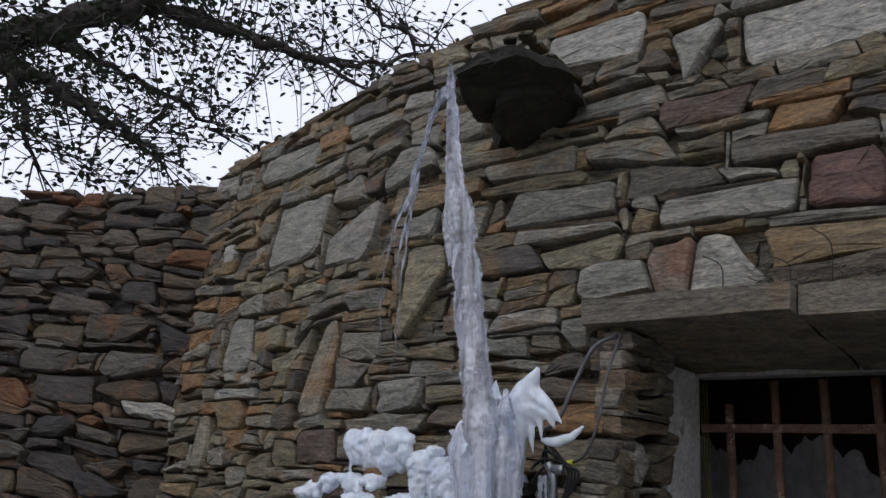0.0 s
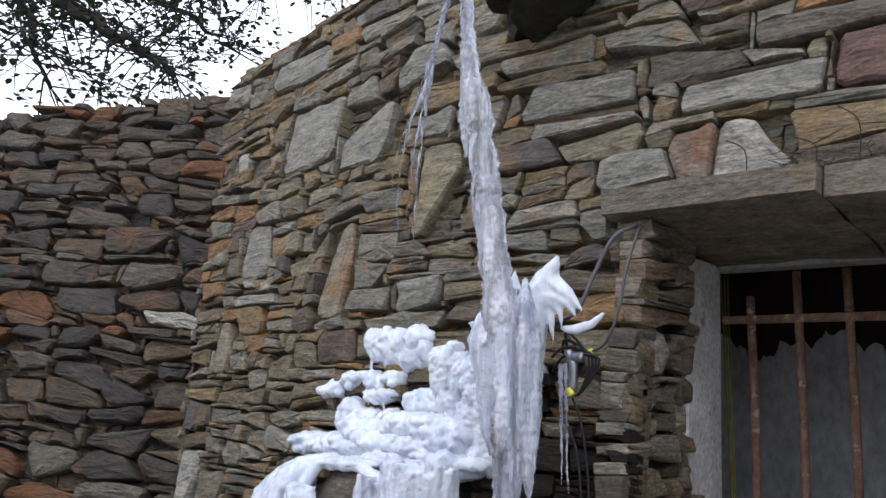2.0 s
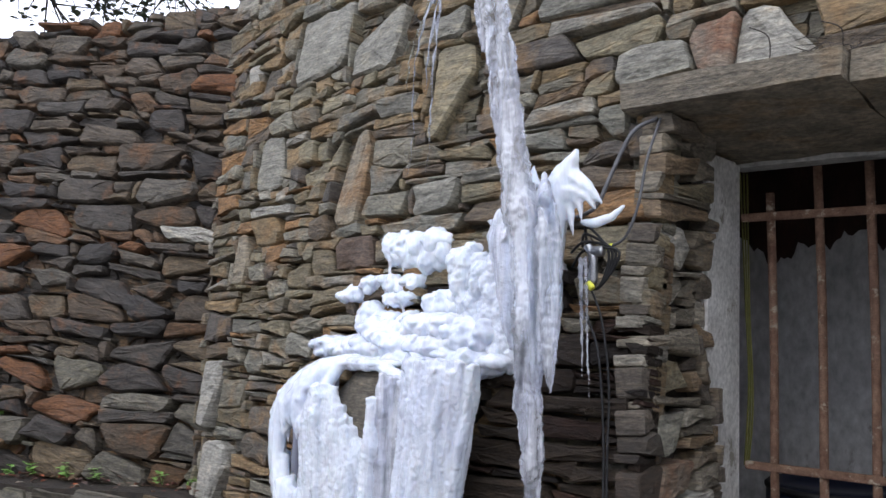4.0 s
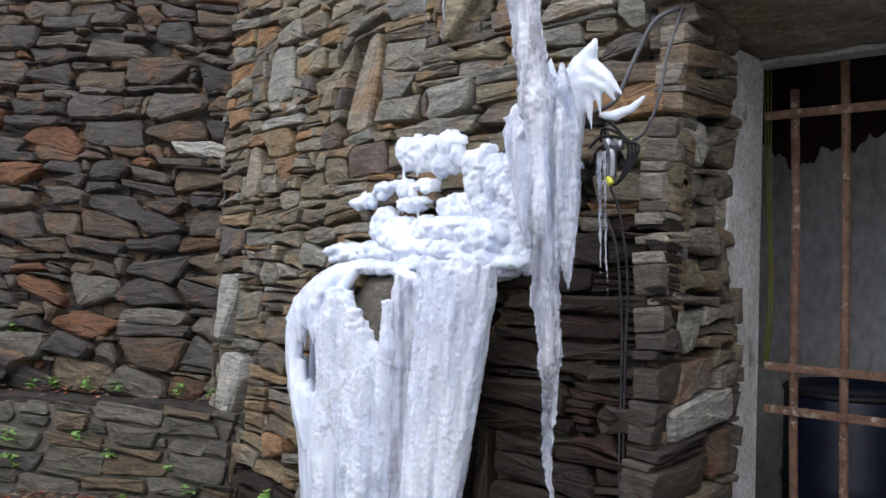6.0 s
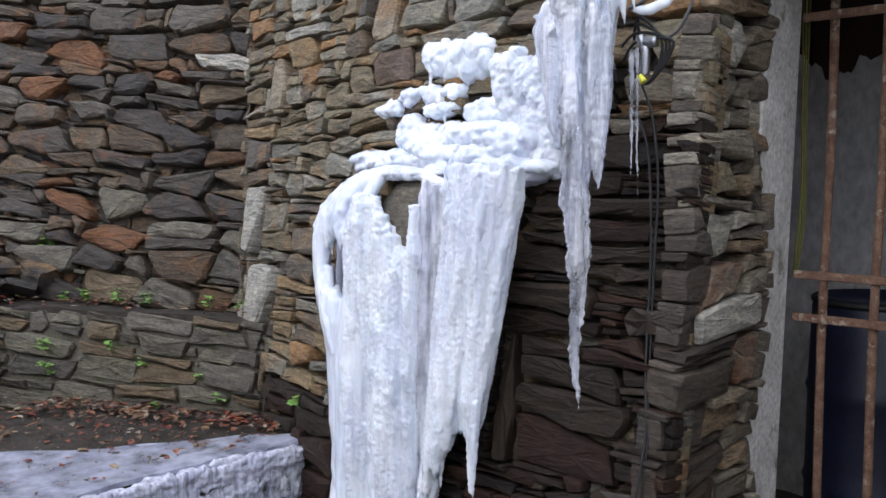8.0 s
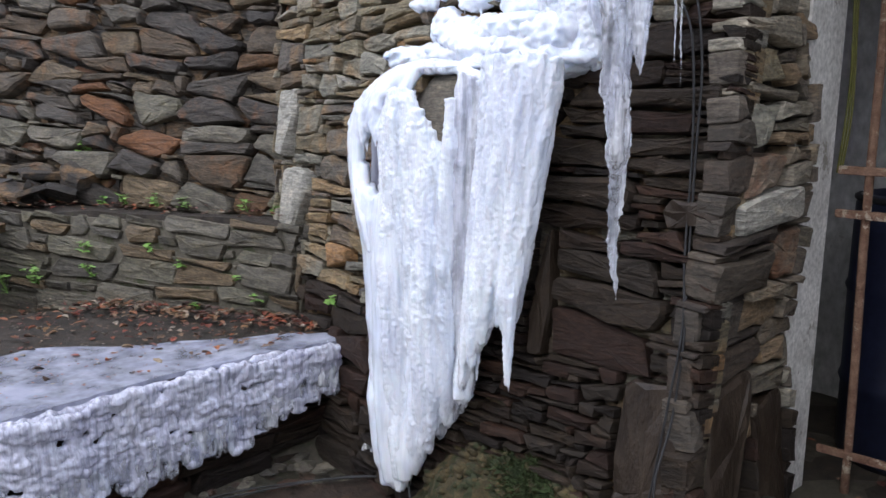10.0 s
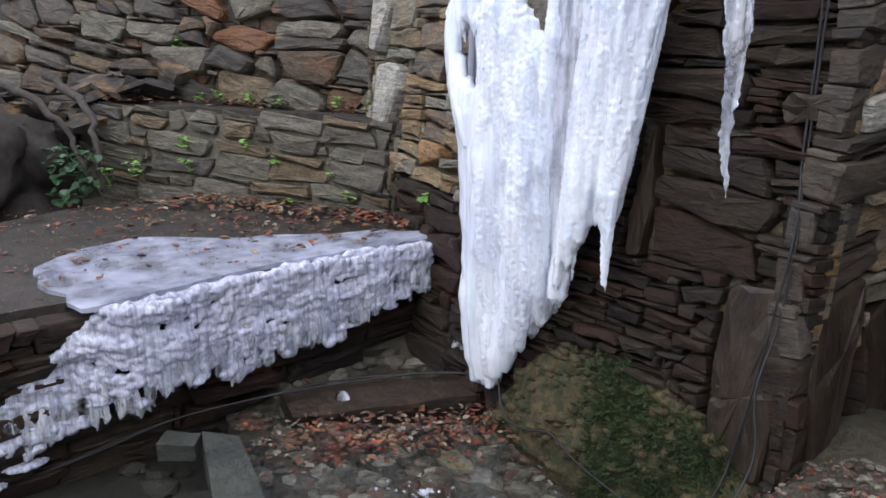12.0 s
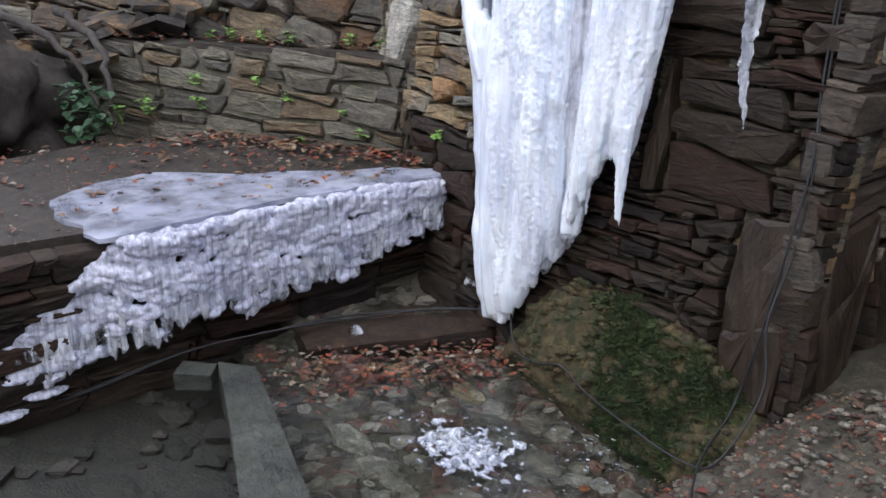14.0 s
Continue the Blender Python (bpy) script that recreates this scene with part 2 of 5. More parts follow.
white_ice = ice_material("white_ice", (0.84, 0.89, 0.965), 0.2, 0.14, 0.25, 90, 0.4, (1, 1, 0.3), 0.4)
clear_ice = ice_material("clear_ice", (0.93, 0.95, 0.99), 0.07, 0.85, 0.0, 80, 1.0)
frost_ice = ice_material("frosted_ice", (0.90, 0.92, 0.99), 0.10, 0.4, 0.05, 110, 1.0, (1, 1, 1))
grain_ice = ice_material("granular_ice", (0.85, 0.895, 0.965), 0.08, 0.15, 0.15, 110, 1.0, (1, 1, 0.6), 0.45)
bench_ice = ice_material("dull_granular_ice", (0.76, 0.775, 0.89), 0.04, 0.38, 0.05, 150, 0.8, (1, 1, 1), 0.15)
sheet_ice = ice_material("sheet_ice", (0.46, 0.48, 0.57), 0.2, 0.42, 0.0, 20, 0.25, bands_by=0.1)
foam_mat = ice_material("foam", (0.80, 0.83, 0.90), 0.15, 0.6, 0.0, 120, 0.6, (1, 1, 1))
m_, ns_, ls_, b_ = material("water")
b_.inputs["Base Color"].default_value = (0.85, 0.92, 0.92, 1)
b_.inputs["Roughness"].default_value, b_.inputs["IOR"].default_value, b_.inputs["Transmission Weight"].default_value = 0.02, 1.33, 1.0
bump(ns_, ls_, b_, ((world_noise(ns_, ls_, 14, 3), 1.0), (world_noise(ns_, ls_, 45, 2), 0.5)), 0.4, 0.006)
water_mat = m_


# ---- building helpers ----
def part(name, bm, mat, parent=None, label="", smooth=False, fix=True):
    me = bpy.data.meshes.new(name)
    if fix:
        bmesh.ops.recalc_face_normals(bm, faces=bm.faces)
    bm.to_mesh(me)
    bm.free()
    if smooth:
        me.shade_smooth()
    me.materials.append(mat)
    ob = new(name, me)
    if parent is not None:
        ob.parent = parent
        ob.matrix_parent_inverse = Matrix.Translation(parent.location).inverted()
    if label:
        tagged(ob, label)
    return ob


def empty(name, at=(0, 0, 0), **tags):
    ob = new(name)
    ob.location = at
    return tagged(ob, **tags)


def tube(bm, pts, radii, segs=8, flat=1.0):
    """A closed round bar through the points, with a radius at each."""
    pts = [Vector(p) for p in pts]
    if not hasattr(radii, "__len__"):
        radii = [radii] * len(pts)
    rings = []
    for i, (p, r) in enumerate(zip(pts, radii)):
        d = (pts[min(i + 1, len(pts) - 1)] - pts[max(i - 1, 0)]).normalized()
        a = d.cross(Vector((0, 1, 0.01))).normalized()
        b = d.cross(a)
        rings.append([bm.verts.new(p + a * (r * math.cos(k)) + b * (r * flat * math.sin(k))) for k in [2 * math.pi * j / segs for j in range(segs)]])
    for r0, r1 in zip(rings, rings[1:]):
        for j in range(segs):
            bm.faces.new((r0[j], r0[(j + 1) % segs], r1[(j + 1) % segs], r1[j]))
    bm.faces.new(rings[0])
    bm.faces.new(rings[-1])
    return bm


BALLS = {}


def blob(bm, at, size, sub=2, rough=0.0):
    """A rounded lump; rough: how uneven it is."""
    if sub not in BALLS:
        ball = bmesh.new()
        bmesh.ops.create_icosphere(ball, subdivisions=sub, radius=1.0)
        BALLS[sub] = ([v.co.copy() for v in ball.verts], [[v.index for v in f.verts] for f in ball.faces])
        ball.free()
    at, made = Vector(at), []
    for co in BALLS[sub][0]:
        k = 1 + rough * (noise.noise(co * 1.7 + at * 9) if rough else 0)
        made.append(bm.verts.new((at.x + co.x * size[0] * k, at.y + co.y * size[1] * k, at.z + co.z * size[2] * k)))
    for f in BALLS[sub][1]:
        bm.faces.new([made[i] for i in f])


def block(bm, x0, x1, y0, y1, z0, z1, cut=0.0):
    r = bmesh.ops.create_cube(bm, size=1.0)
    for v in r["verts"]:
        v.co = Vector(((x0 + x1) / 2 + v.co.x * (x1 - x0), (y0 + y1) / 2 + v.co.y * (y1 - y0), (z0 + z1) / 2 + v.co.z * (z1 - z0)))
    if cut:
        bmesh.ops.bevel(bm, geom=list({e for v in r["verts"] for e in v.link_edges}), offset=cut, segments=2, affect="EDGES")


def smooth_line(pts, n=6):
    """Points on a Catmull-Rom line through pts."""
    ps = [Vector(p) for p in pts]
    out = []
    for i in range(len(ps) - 1):
        a, b, c, d = ps[max(i - 1, 0)], ps[i], ps[i + 1], ps[min(i + 2, len(ps) - 1)]
        for k in range(n):
            t = k / n
            out.append(0.5 * (2 * b + (c - a) * t + (2 * a - 5 * b + 4 * c - d) * t * t + (3 * b - a - 3 * c + d) * t ** 3))
    return out + [ps[-1]]


def front_y(x, z):
    """The face of the fountain wall: leaning back, and bending away towards the corner."""
    return 2.0 + 0.165 * z + 0.19 * max(0.0, -1.5 - x)


def fountain_face(u, z):
    return Vector((u, front_y(u, z), z))


def left_face(u, z):
    return Vector((u, 2.57 + (u + 2.83) * 0.416 + 0.26 * (z - 1.9), z))


def ledge_face(u, z):
    return Vector((u, 2.29 + 0.5 * (u + 2.33) + 0.25 * (z - 0.83), z))


def bench_face(u, z):
    return Vector((-1.99 + 0.12 * (z - 0.45) - 0.02 * math.sin(u * 3), u, z))


def pier_face(u, z):
    return Vector((-0.47 + 0.015 * math.sin(z * 7), u, z))


def corner_x(z):
    return -2.42 - 0.19 * z


def top_right(x):
    return float(np.interp(x, [-3.2, -2.8, -2.2, -1.6, -1.1, -0.9, 0.4], [3.09, 3.2, 3.23, 3.26, 3.34, 3.4, 3.75]))


def core(name, face, u0, u1, z0, z1, back, mat, steps=24, inset=0.04, label="", push=(0, 1, 0), **tags):
    """The solid heart of a wall behind its stones; z0 and z1 may be functions of u."""
    bm = bmesh.new()
    rings = []
    for i in range(steps + 1):
        u = u0 + (u1 - u0) * i / steps
        a = z0(u) if callable(z0) else z0
        b = z1(u) if callable(z1) else z1
        col = []
        for k in range(9):
            z = a + (b - a) * k / 8
            col.append(bm.verts.new(face(u, z) + Vector(push) * inset))
        far = max((v.co.dot(Vector(push)) for v in col))
        for k in (8, 0):
            c = col[k].co
            col.append(bm.verts.new(c + Vector(push) * (far - c.dot(Vector(push)) + back)))
        rings.append(col)
    n = len(rings[0])
    for r0, r1 in zip(rings, rings[1:]):
        for k in range(n):
            bm.faces.new((r0[k], r0[(k + 1) % n], r1[(k + 1) % n], r1[k]))
    bm.faces.new(rings[0])
    bm.faces.new(rings[-1])
    return tagged(part(name, bm, mat), label, "wall", kind="structure")


STONES = {}


def stone_mesh(k, mat, sharp):
    """One of a set of rough blocks, a metre in size, whose face looks to -y."""
    key = (k, mat.name, sharp)
    if key in STONES:
        return STONES[key]
    rnd = random.Random(k * 77 + 5)
    verts, faces = [], []
    soft = 0.10 if sharp else 0.14
    corners = [(sx * (0.5 - rnd.random() ** 2 * soft * 1.6), sz * (0.5 - rnd.random() ** 1.5 * soft * 2.2)) for sx, sz in ((1, -1), (1, 1), (-1, 1), (-1, -1))]
    outline = []
    for j, (x, z) in enumerate(corners):
        x1, z1 = corners[(j + 1) % 4]
        outline.append((x, z))
        for f in ((0.5,) if j % 2 == 0 else (0.3, 0.68)):
            f += rnd.uniform(-0.12, 0.12)
            outline.append((x + (x1 - x) * f + rnd.uniform(-0.02, 0.03) * (1 if j == 0 else -1 if j == 2 else 0), z + (z1 - z) * f + rnd.uniform(-0.05, 0.09) * (1 if j == 1 else -1 if j == 3 else 0)))
    n = len(outline)
    tx, tz = rnd.uniform(-0.35, 0.35), rnd.uniform(-0.35, 0.35)
    for depth, k0, jit in ((1.4, 1.0, 0.0), (-0.5, 1.0, 0.12), (-0.88, 0.88 if sharp else 0.8, 0.14)):
        for x, z in outline:
            f = k0 * (1 + rnd.uniform(-0.05, 0.05) * (jit > 0))
            verts.append((x * f, depth + (rnd.uniform(-jit, jit) + tx * x + tz * z) * (jit > 0), z * f))
    verts.append((rnd.uniform(-0.15, 0.15), -1.0, rnd.uniform(-0.15, 0.15)))
    for r in (0, 1):
        for j in range(n):
            a, b = r * n + j, r * n + (j + 1) % n
            faces.append((a, b, b + n, a + n))
    faces += [(2 * n + j, 2 * n + (j + 1) % n, 3 * n) for j in range(n)]
    me = bpy.data.meshes.new("stone")
    me.from_pydata(verts, [], faces)
    me.materials.append(mat)
    STONES[key] = me
    return me


def clip(poly, px_, pz, nx, nz):
    """The part of a flat polygon on the inner side of a line through (px_, pz) with outward normal (nx, nz)."""
    out = []
    for k, (x, z) in enumerate(poly):
        x1, z1 = poly[(k + 1) % len(poly)]
        a, b = (x - px_) * nx + (z - pz) * nz, (x1 - px_) * nx + (z1 - pz) * nz
        if a <= 0:
            out.append((x, z))
        if (a < 0 < b) or (b < 0 < a):
            f = a / (a - b)
            out.append((x + (x1 - x) * f, z + (z1 - z) * f))
    return out


def stone_shape(poly, depth, rnd, sharp):
    """Vertices and faces of one rough stone with this outline; its face looks to -y."""
    w = max(p[0] for p in poly) - min(p[0] for p in poly)
    h = max(p[1] for p in poly) - min(p[1] for p in poly)
    soft = min(w, h) * (0.11 if sharp else 0.2)
    outline = []
    for k, (x, z) in enumerate(poly):  # chip the corners, break the long edges
        (xa, za), (xb, zb) = poly[k - 1], poly[(k + 1) % len(poly)]
        la, lb = math.hypot(xa - x, za - z), math.hypot(xb - x, zb - z)
        ca, cb = (min(soft * rnd.uniform(0.3, 1.3), 0.4 * v) for v in (la, lb))
        if la < 0.012 or lb < 0.012:
            outline.append((x, z))
        else:
            outline.append((x + (xa - x) * ca / la, z + (za - z) * ca / la))
            outline.append((x + (xb - x) * cb / lb, z + (zb - z) * cb / lb))
        if lb > 0.09:
            f, push = rnd.uniform(0.35, 0.65), rnd.uniform(-0.008, 0.003)
            outline.append((x + (xb - x) * f + (zb - z) / lb * push, z + (zb - z) * f - (xb - x) / lb * push))
    n = len(outline)
    tx, tz = rnd.uniform(-0.012, 0.012) / max(w, 0.05), rnd.uniform(-0.014, 0.008) / max(h, 0.03)
    edge = min(w, h)
    rings = [(0.05, 1.0, 0.0, 0.0), (-depth * 0.55, 1.0, 0.004, 0.0), (-depth * 0.9, 1.0, 0.004, min(0.012, edge * (0.06 if sharp else 0.11)))]
    if w > 0.12:
        rings.append((-depth, 0.55, 0.005, 0.0))
    verts, faces = [], []
    for r, (y, k, jit, inset) in enumerate(rings):
        for x, z in outline:
            d = max(math.hypot(x, z), 0.001)
            f = k * max(0.3, 1 - inset * rnd.uniform(0.5, 1.4) / d)
            verts.append((x * f, y + rnd.uniform(-jit, jit) + (tx * x + tz * z if r else 0), z * f))
    verts.append((0, -depth + rnd.uniform(-0.004, 0.002), 0))
    for r in range(len(rings) - 1):
        for k in range(n):
            a, b = r * n + k, r * n + (k + 1) % n
            faces.append((a, b, b + n, a + n))
    last = (len(rings) - 1) * n
    faces += [(last + k, last + (k + 1) % n, len(verts) - 1) for k in range(n)]
    return verts, faces


def lay(parent, face, poly, depth, mat, rnd, bed=0.0, name="stone", sharp=True, heap=None):
    """Set one stone with this outline in a face, standing proud by depth, its bedding tilted by bed degrees."""
    cu, cz = sum(p[0] for p in poly) / len(poly), sum(p[1] for p in poly) / len(poly)
    e = 0.01
    at = face(cu, cz)
    tx, up = (face(cu + e, cz) - face(cu - e, cz)) / (2 * e), (face(cu, cz + e) - face(cu, cz - e)) / (2 * e)
    su, sv = tx.length, up.length
    tx, up = tx.normalized(), up.normalized()
    nn = tx.cross(up).normalized()
    tx = (-nn).cross(up).normalized()
    t = radians(bed)
    ax, az = tx * math.cos(t) + up * math.sin(t), up * math.cos(t) - tx * math.sin(t)
    flat = []
    for u, z in poly:
        x, y = (u - cu) * su, (z - cz) * sv
        flat.append((x * math.cos(t) + y * math.sin(t), y * math.cos(t) - x * math.sin(t)))
    verts, faces = stone_shape(flat, depth, rnd, sharp)
    m = Matrix.Identity(4)
    for i in range(3):
        m[i][0], m[i][1], m[i][2], m[i][3] = ax[i], -nn[i], az[i], at[i]
    if heap is not None:
        k = len(heap[0])
        heap[0].extend([tuple(m @ Vector(v)) for v in verts])
        heap[1].extend([[k + i for i in p] for p in faces])
        return None
    me = bpy.data.meshes.new(name)
    me.from_pydata(verts, [], faces)
    me.materials.append(mat)
    ob = new(name, me)
    ob.parent = parent
    ob.matrix_parent_inverse = Matrix.Translation(parent.location).inverted()
    ob.matrix_basis = m
    return ob


def pack(face, u0, u1, z0, z1, inside, sizes, choose, rnd, features=(), cell=0.02, gap=0.003, tilt=3.5, depth=(0.014, 0.045), sharp=True, heap=None, skew=1.0):
    """Fill a face with rubble: the named stones first, then slabs of random size, wedged against each other along slanting joints."""
    nu, nz = int((u1 - u0) / cell), int((z1 - z0) / cell)
    full = np.zeros((nz, nu), bool)
    for r in range(nz):
        for c in range(nu):
            full[r, c] = not inside(u0 + (c + 0.5) * cell, z0 + (r + 0.5) * cell)
    owner = np.full((nz, nu), -1)
    rects = []

    def claim(r, c, k, w, tint=None):
        full[r:r + k, c:c + w] = True
        owner[r:r + k, c:c + w] = len(rects)
        rects.append((u0 + c * cell, u0 + (c + w) * cell, z0 + r * cell, z0 + (r + k) * cell, tint))

    for a, b, lo, hi, tint in features:
        c0, c1, r0, r1 = (int(round(v / cell)) for v in (a - u0, b - u0, lo - z0, hi - z0))
        claim(max(r0, 0), max(c0, 0), r1 - max(r0, 0), c1 - max(c0, 0), tint)
    area = (~full).sum() * cell * cell
    for lo, hi, tries in ((0.6, 1.0, 50), (0.3, 0.8, 160), (0.0, 0.6, 420)):
        for _ in range(int(tries * area)):
            c, r = rnd.randrange(nu), rnd.randrange(nz)
            if full[r, c]:
                continue
            w_lo, w_hi, h_lo, h_hi = sizes(u0 + c * cell, z0 + r * cell)
            f, g = rnd.uniform(lo, hi), rnd.uniform(lo * 0.4, hi)
            w = max(2, int(round((w_lo + (w_hi - w_lo) * f) / cell)))
            k = max(1, int(round((h_lo + (h_hi - h_lo) * g) / cell)))
            while r > 0 and not full[r - 1, c]:
                r -= 1
            while c > 0 and not full[r, c - 1]:
                c -= 1
            if r + k > nz or c + w > nu or full[r:r + k, c:c + w].any():
                continue
            claim(r, c, k, w)
    for r in range(nz):
        c = 0
        while c < nu:
            if full[r, c]:
                c += 1
                continue
            w_lo, w_hi, h_lo, h_hi = sizes(u0 + c * cell, z0 + r * cell)
            h = max(1, int(round(rnd.uniform(h_lo, h_hi) / cell)))
            w = max(2, int(round(rnd.uniform(w_lo, w_hi) * (0.6 + 0.4 * min(1, h * cell / 0.06)) / cell)))
            run = 0
            while c + run < nu and not full[r, c + run] and run < w:
                run += 1
            left = 0
            while c + run + left < nu and left < 3 and not full[r, c + run + left]:
                left += 1
            if 0 < left < 3:
                run += left
            k = 1
            while k < h and r + k < nz and not full[r + k, c:c + run].any():
                k += 1
            claim(r, c, k, run)
            c += run
    pairs = {}
    for r in range(nz):
        for c in range(nu):
            for r1, c1 in ((r + 1, c), (r, c + 1)):
                if r1 < nz and c1 < nu and owner[r, c] >= 0 and owner[r1, c1] >= 0 and owner[r, c] != owner[r1, c1]:
                    pairs.setdefault((int(owner[r, c]), int(owner[r1, c1]), r1 > r), []).append((u0 + (c + c1 + 1) / 2 * cell, z0 + (r + r1 + 1) / 2 * cell))
    cuts = [[] for _ in rects]
    for (i, j, above), pts in sorted(pairs.items()):
        a, b = rects[i], rects[j]
        mu, mz = sum(p[0] for p in pts) / len(pts), sum(p[1] for p in pts) / len(pts)
        wide, high = max(a[1] - a[0], b[1] - b[0]), max(a[3] - a[2], b[3] - b[2])
        if above:
            most = min(0.34 * skew, 0.42 * skew * min(a[3] - a[2], b[3] - b[2]) / (wide * 0.5))
            t = rnd.uniform(-most, most)
            n = (-math.sin(t), math.cos(t))
        else:
            most = min(0.75 * skew, 0.5 * skew * min(a[1] - a[0], b[1] - b[0]) / (high * 0.5))
            t = rnd.uniform(-most, most)
            n = (math.cos(t), math.sin(t))
        cuts[i].append((mu, mz, n[0], n[1]))
        cuts[j].append((mu, mz, -n[0], -n[1]))
    for (a, b, lo, hi, tint), lines in zip(rects, cuts):
        g = 0.014
        poly = [(a - g, lo - g), (b + g, lo - g), (b + g, hi + g), (a - g, hi + g)]
        for mu, mz, nx, nz_ in lines:
            poly = clip(poly, mu - nx * gap / 2, mz - nz_ * gap / 2, nx, nz_)
        if len(poly) < 3 or max(p[0] for p in poly) - min(p[0] for p in poly) < 0.012 or max(p[1] for p in poly) - min(p[1] for p in poly) < 0.008:
            continue
        parent, mat = choose((a + b) / 2, (lo + hi) / 2)
        if tint:
            mat = TINTS[tint]
        lay(parent, face, poly, rnd.uniform(*depth), mat, rnd, rnd.uniform(-tilt, tilt), sharp=sharp, heap=heap)


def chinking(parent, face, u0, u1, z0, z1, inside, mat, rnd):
    """Small stones wedged behind the joints, all in one mesh; mat carries joint shade in its colour."""
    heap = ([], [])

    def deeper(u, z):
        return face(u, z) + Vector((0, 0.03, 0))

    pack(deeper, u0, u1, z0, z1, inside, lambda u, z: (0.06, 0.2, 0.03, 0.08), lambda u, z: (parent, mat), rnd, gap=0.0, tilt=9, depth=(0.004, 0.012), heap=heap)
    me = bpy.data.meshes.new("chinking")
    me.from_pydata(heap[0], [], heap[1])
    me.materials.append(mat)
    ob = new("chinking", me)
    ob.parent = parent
    return tagged(ob, "small stones wedged in the joints, tinted darker for shade", kind="stuff")


def ice(name, strands, blobs, mat, parent=None, label="", voxel=0.011, lump=0.012, grain=0.035):
    """Ice run together out of strands (points, radii) and rounded pads (place, size)."""
    bm = bmesh.new()
    for pts, radii in strands:
        tube(bm, pts, radii, 8)
    for at, size in blobs:
        blob(bm, at, size, 1 if max(size) < 0.02 else 2)
    ob = part(name, bm, mat, parent, label)
    r = ob.modifiers.new("run_together", "REMESH")
    r.mode, r.voxel_size, r.use_smooth_shade = "VOXEL", voxel, True
    tex = bpy.data.textures.new(name + "_lumps", "CLOUDS")
    tex.noise_scale, tex.noise_depth = grain, 2
    d = ob.modifiers.new("lumps", "DISPLACE")
    d.texture, d.strength, d.mid_level, d.texture_coords = tex, lump, 0.5, "GLOBAL"
    return ob


# ---- ground ----
bm = bmesh.new()
N = 90
grid = {}
xs = [-60, -20, -8] + list(np.linspace(-5, 3, N)) + [8, 20, 60]
ys = [-60, -20, -8] + list(np.linspace(-2, 4.6, 74)) + [8, 20, 60]


def ground_z(x, y):
    """The yard: a shallow pool before the fountain wall, a terrace by the door, earth rising to the left."""
    pool = max(0.0, 1 - max(0.0, abs((x + 1.2) / 0.9)) ** 6) * max(0.0, 1 - abs((y - 1.25) / 1.0) ** 6)
    z = 0.1 - 0.2 * pool + 0.15 * min(1.0, max(0.0, (x + 0.72) * 3.5)) * min(1.0, max(0.0, (y - 1.5) * 2.6)) * (y < 2.45)
    if x < -1.9 and y < 1.45:
        z -= 0.3 * min(1, (-1.9 - x) * 3) * (x > -3.0)
    if x > -2.1 and y < 1.30 - 0.4 * (x + 2.0):
        z -= 0.12
    return z + 0.025 * noise.noise(Vector((x * 3, y * 3, 0))) + 0.010 * noise.noise(Vector((x * 13, y * 13, 4)))


for i, x in enumerate(xs):
    for j, y in enumerate(ys):
        grid[i, j] = bm.verts.new((x, y, ground_z(float(x), float(y))))
for i in range(len(xs) - 1):
    for j in range(len(ys) - 1):
        bm.faces.new((grid[i, j], grid[i + 1, j], grid[i + 1, j + 1], grid[i, j + 1]))
tagged(part("ground", bm, gravel_mat, smooth=True), "wet stony ground with a shallow pool below the wall", "ground", kind="structure")

# ---- walls ----
wall_corner = core("wall_west", fountain_face, -3.05, -1.45, -0.3, lambda u: top_right(u) - 0.04, 0.4, mortar, label="dry-laid schist wall running into the corner")
wall_mid = core("wall_middle", fountain_face, -1.45, -0.5, -0.3, lambda u: top_right(u) - 0.04, 0.1, mortar, label="schist rubble wall behind the frozen fountain")
wall_over = core("wall_over_door", fountain_face, -0.5, 1.7, 2.2, lambda u: top_right(u) - 0.04, 0.3, mortar, label="schist rubble wall above the doorway")
core("wall_east", fountain_face, 0.55, 1.7, -0.3, 2.2, 0.3, mortar, label="plain wall at the far side of the doorway")
wall_left = core("wall_north", left_face, -5.6, -2.55, -0.3, 3.05, 0.5, mortar, label="brown dry-stone retaining wall beside the fountain")
# Unseen walls behind and beside the camera, added to block low sky light.
bm = bmesh.new()
block(bm, -9.0, 5.0, -3.4, -3.0, -0.3, 3.0)
tagged(part("unseen_wall_south", bm, concrete), "plain unseen wall added to hold back low sky light", "wall", kind="structure")
bm = bmesh.new()
block(bm, 3.2, 3.6, -3.0, 2.3, -0.3, 3.0)
tagged(part("unseen_wall_east", bm, concrete), "plain unseen wall added to hold back low sky light", "wall", kind="structure")
# Mostly unseen slab, added to throw light up under the lintel.
bm = bmesh.new()
block(bm, -0.15, 3.2, -3.0, 1.6, 0.0, 0.15, 0.01)
tagged(part("pavement", bm, concrete), "grey cement slab added to bounce light up to the lintel", "pavement", kind="structure")
wall_ledge = core("wall_ledge", ledge_face, -4.3, -2.3, 0.2, 0.8, 0.6, mortar_pale, inset=0.006, label="low mortared stone ledge at the foot of the retaining wall")

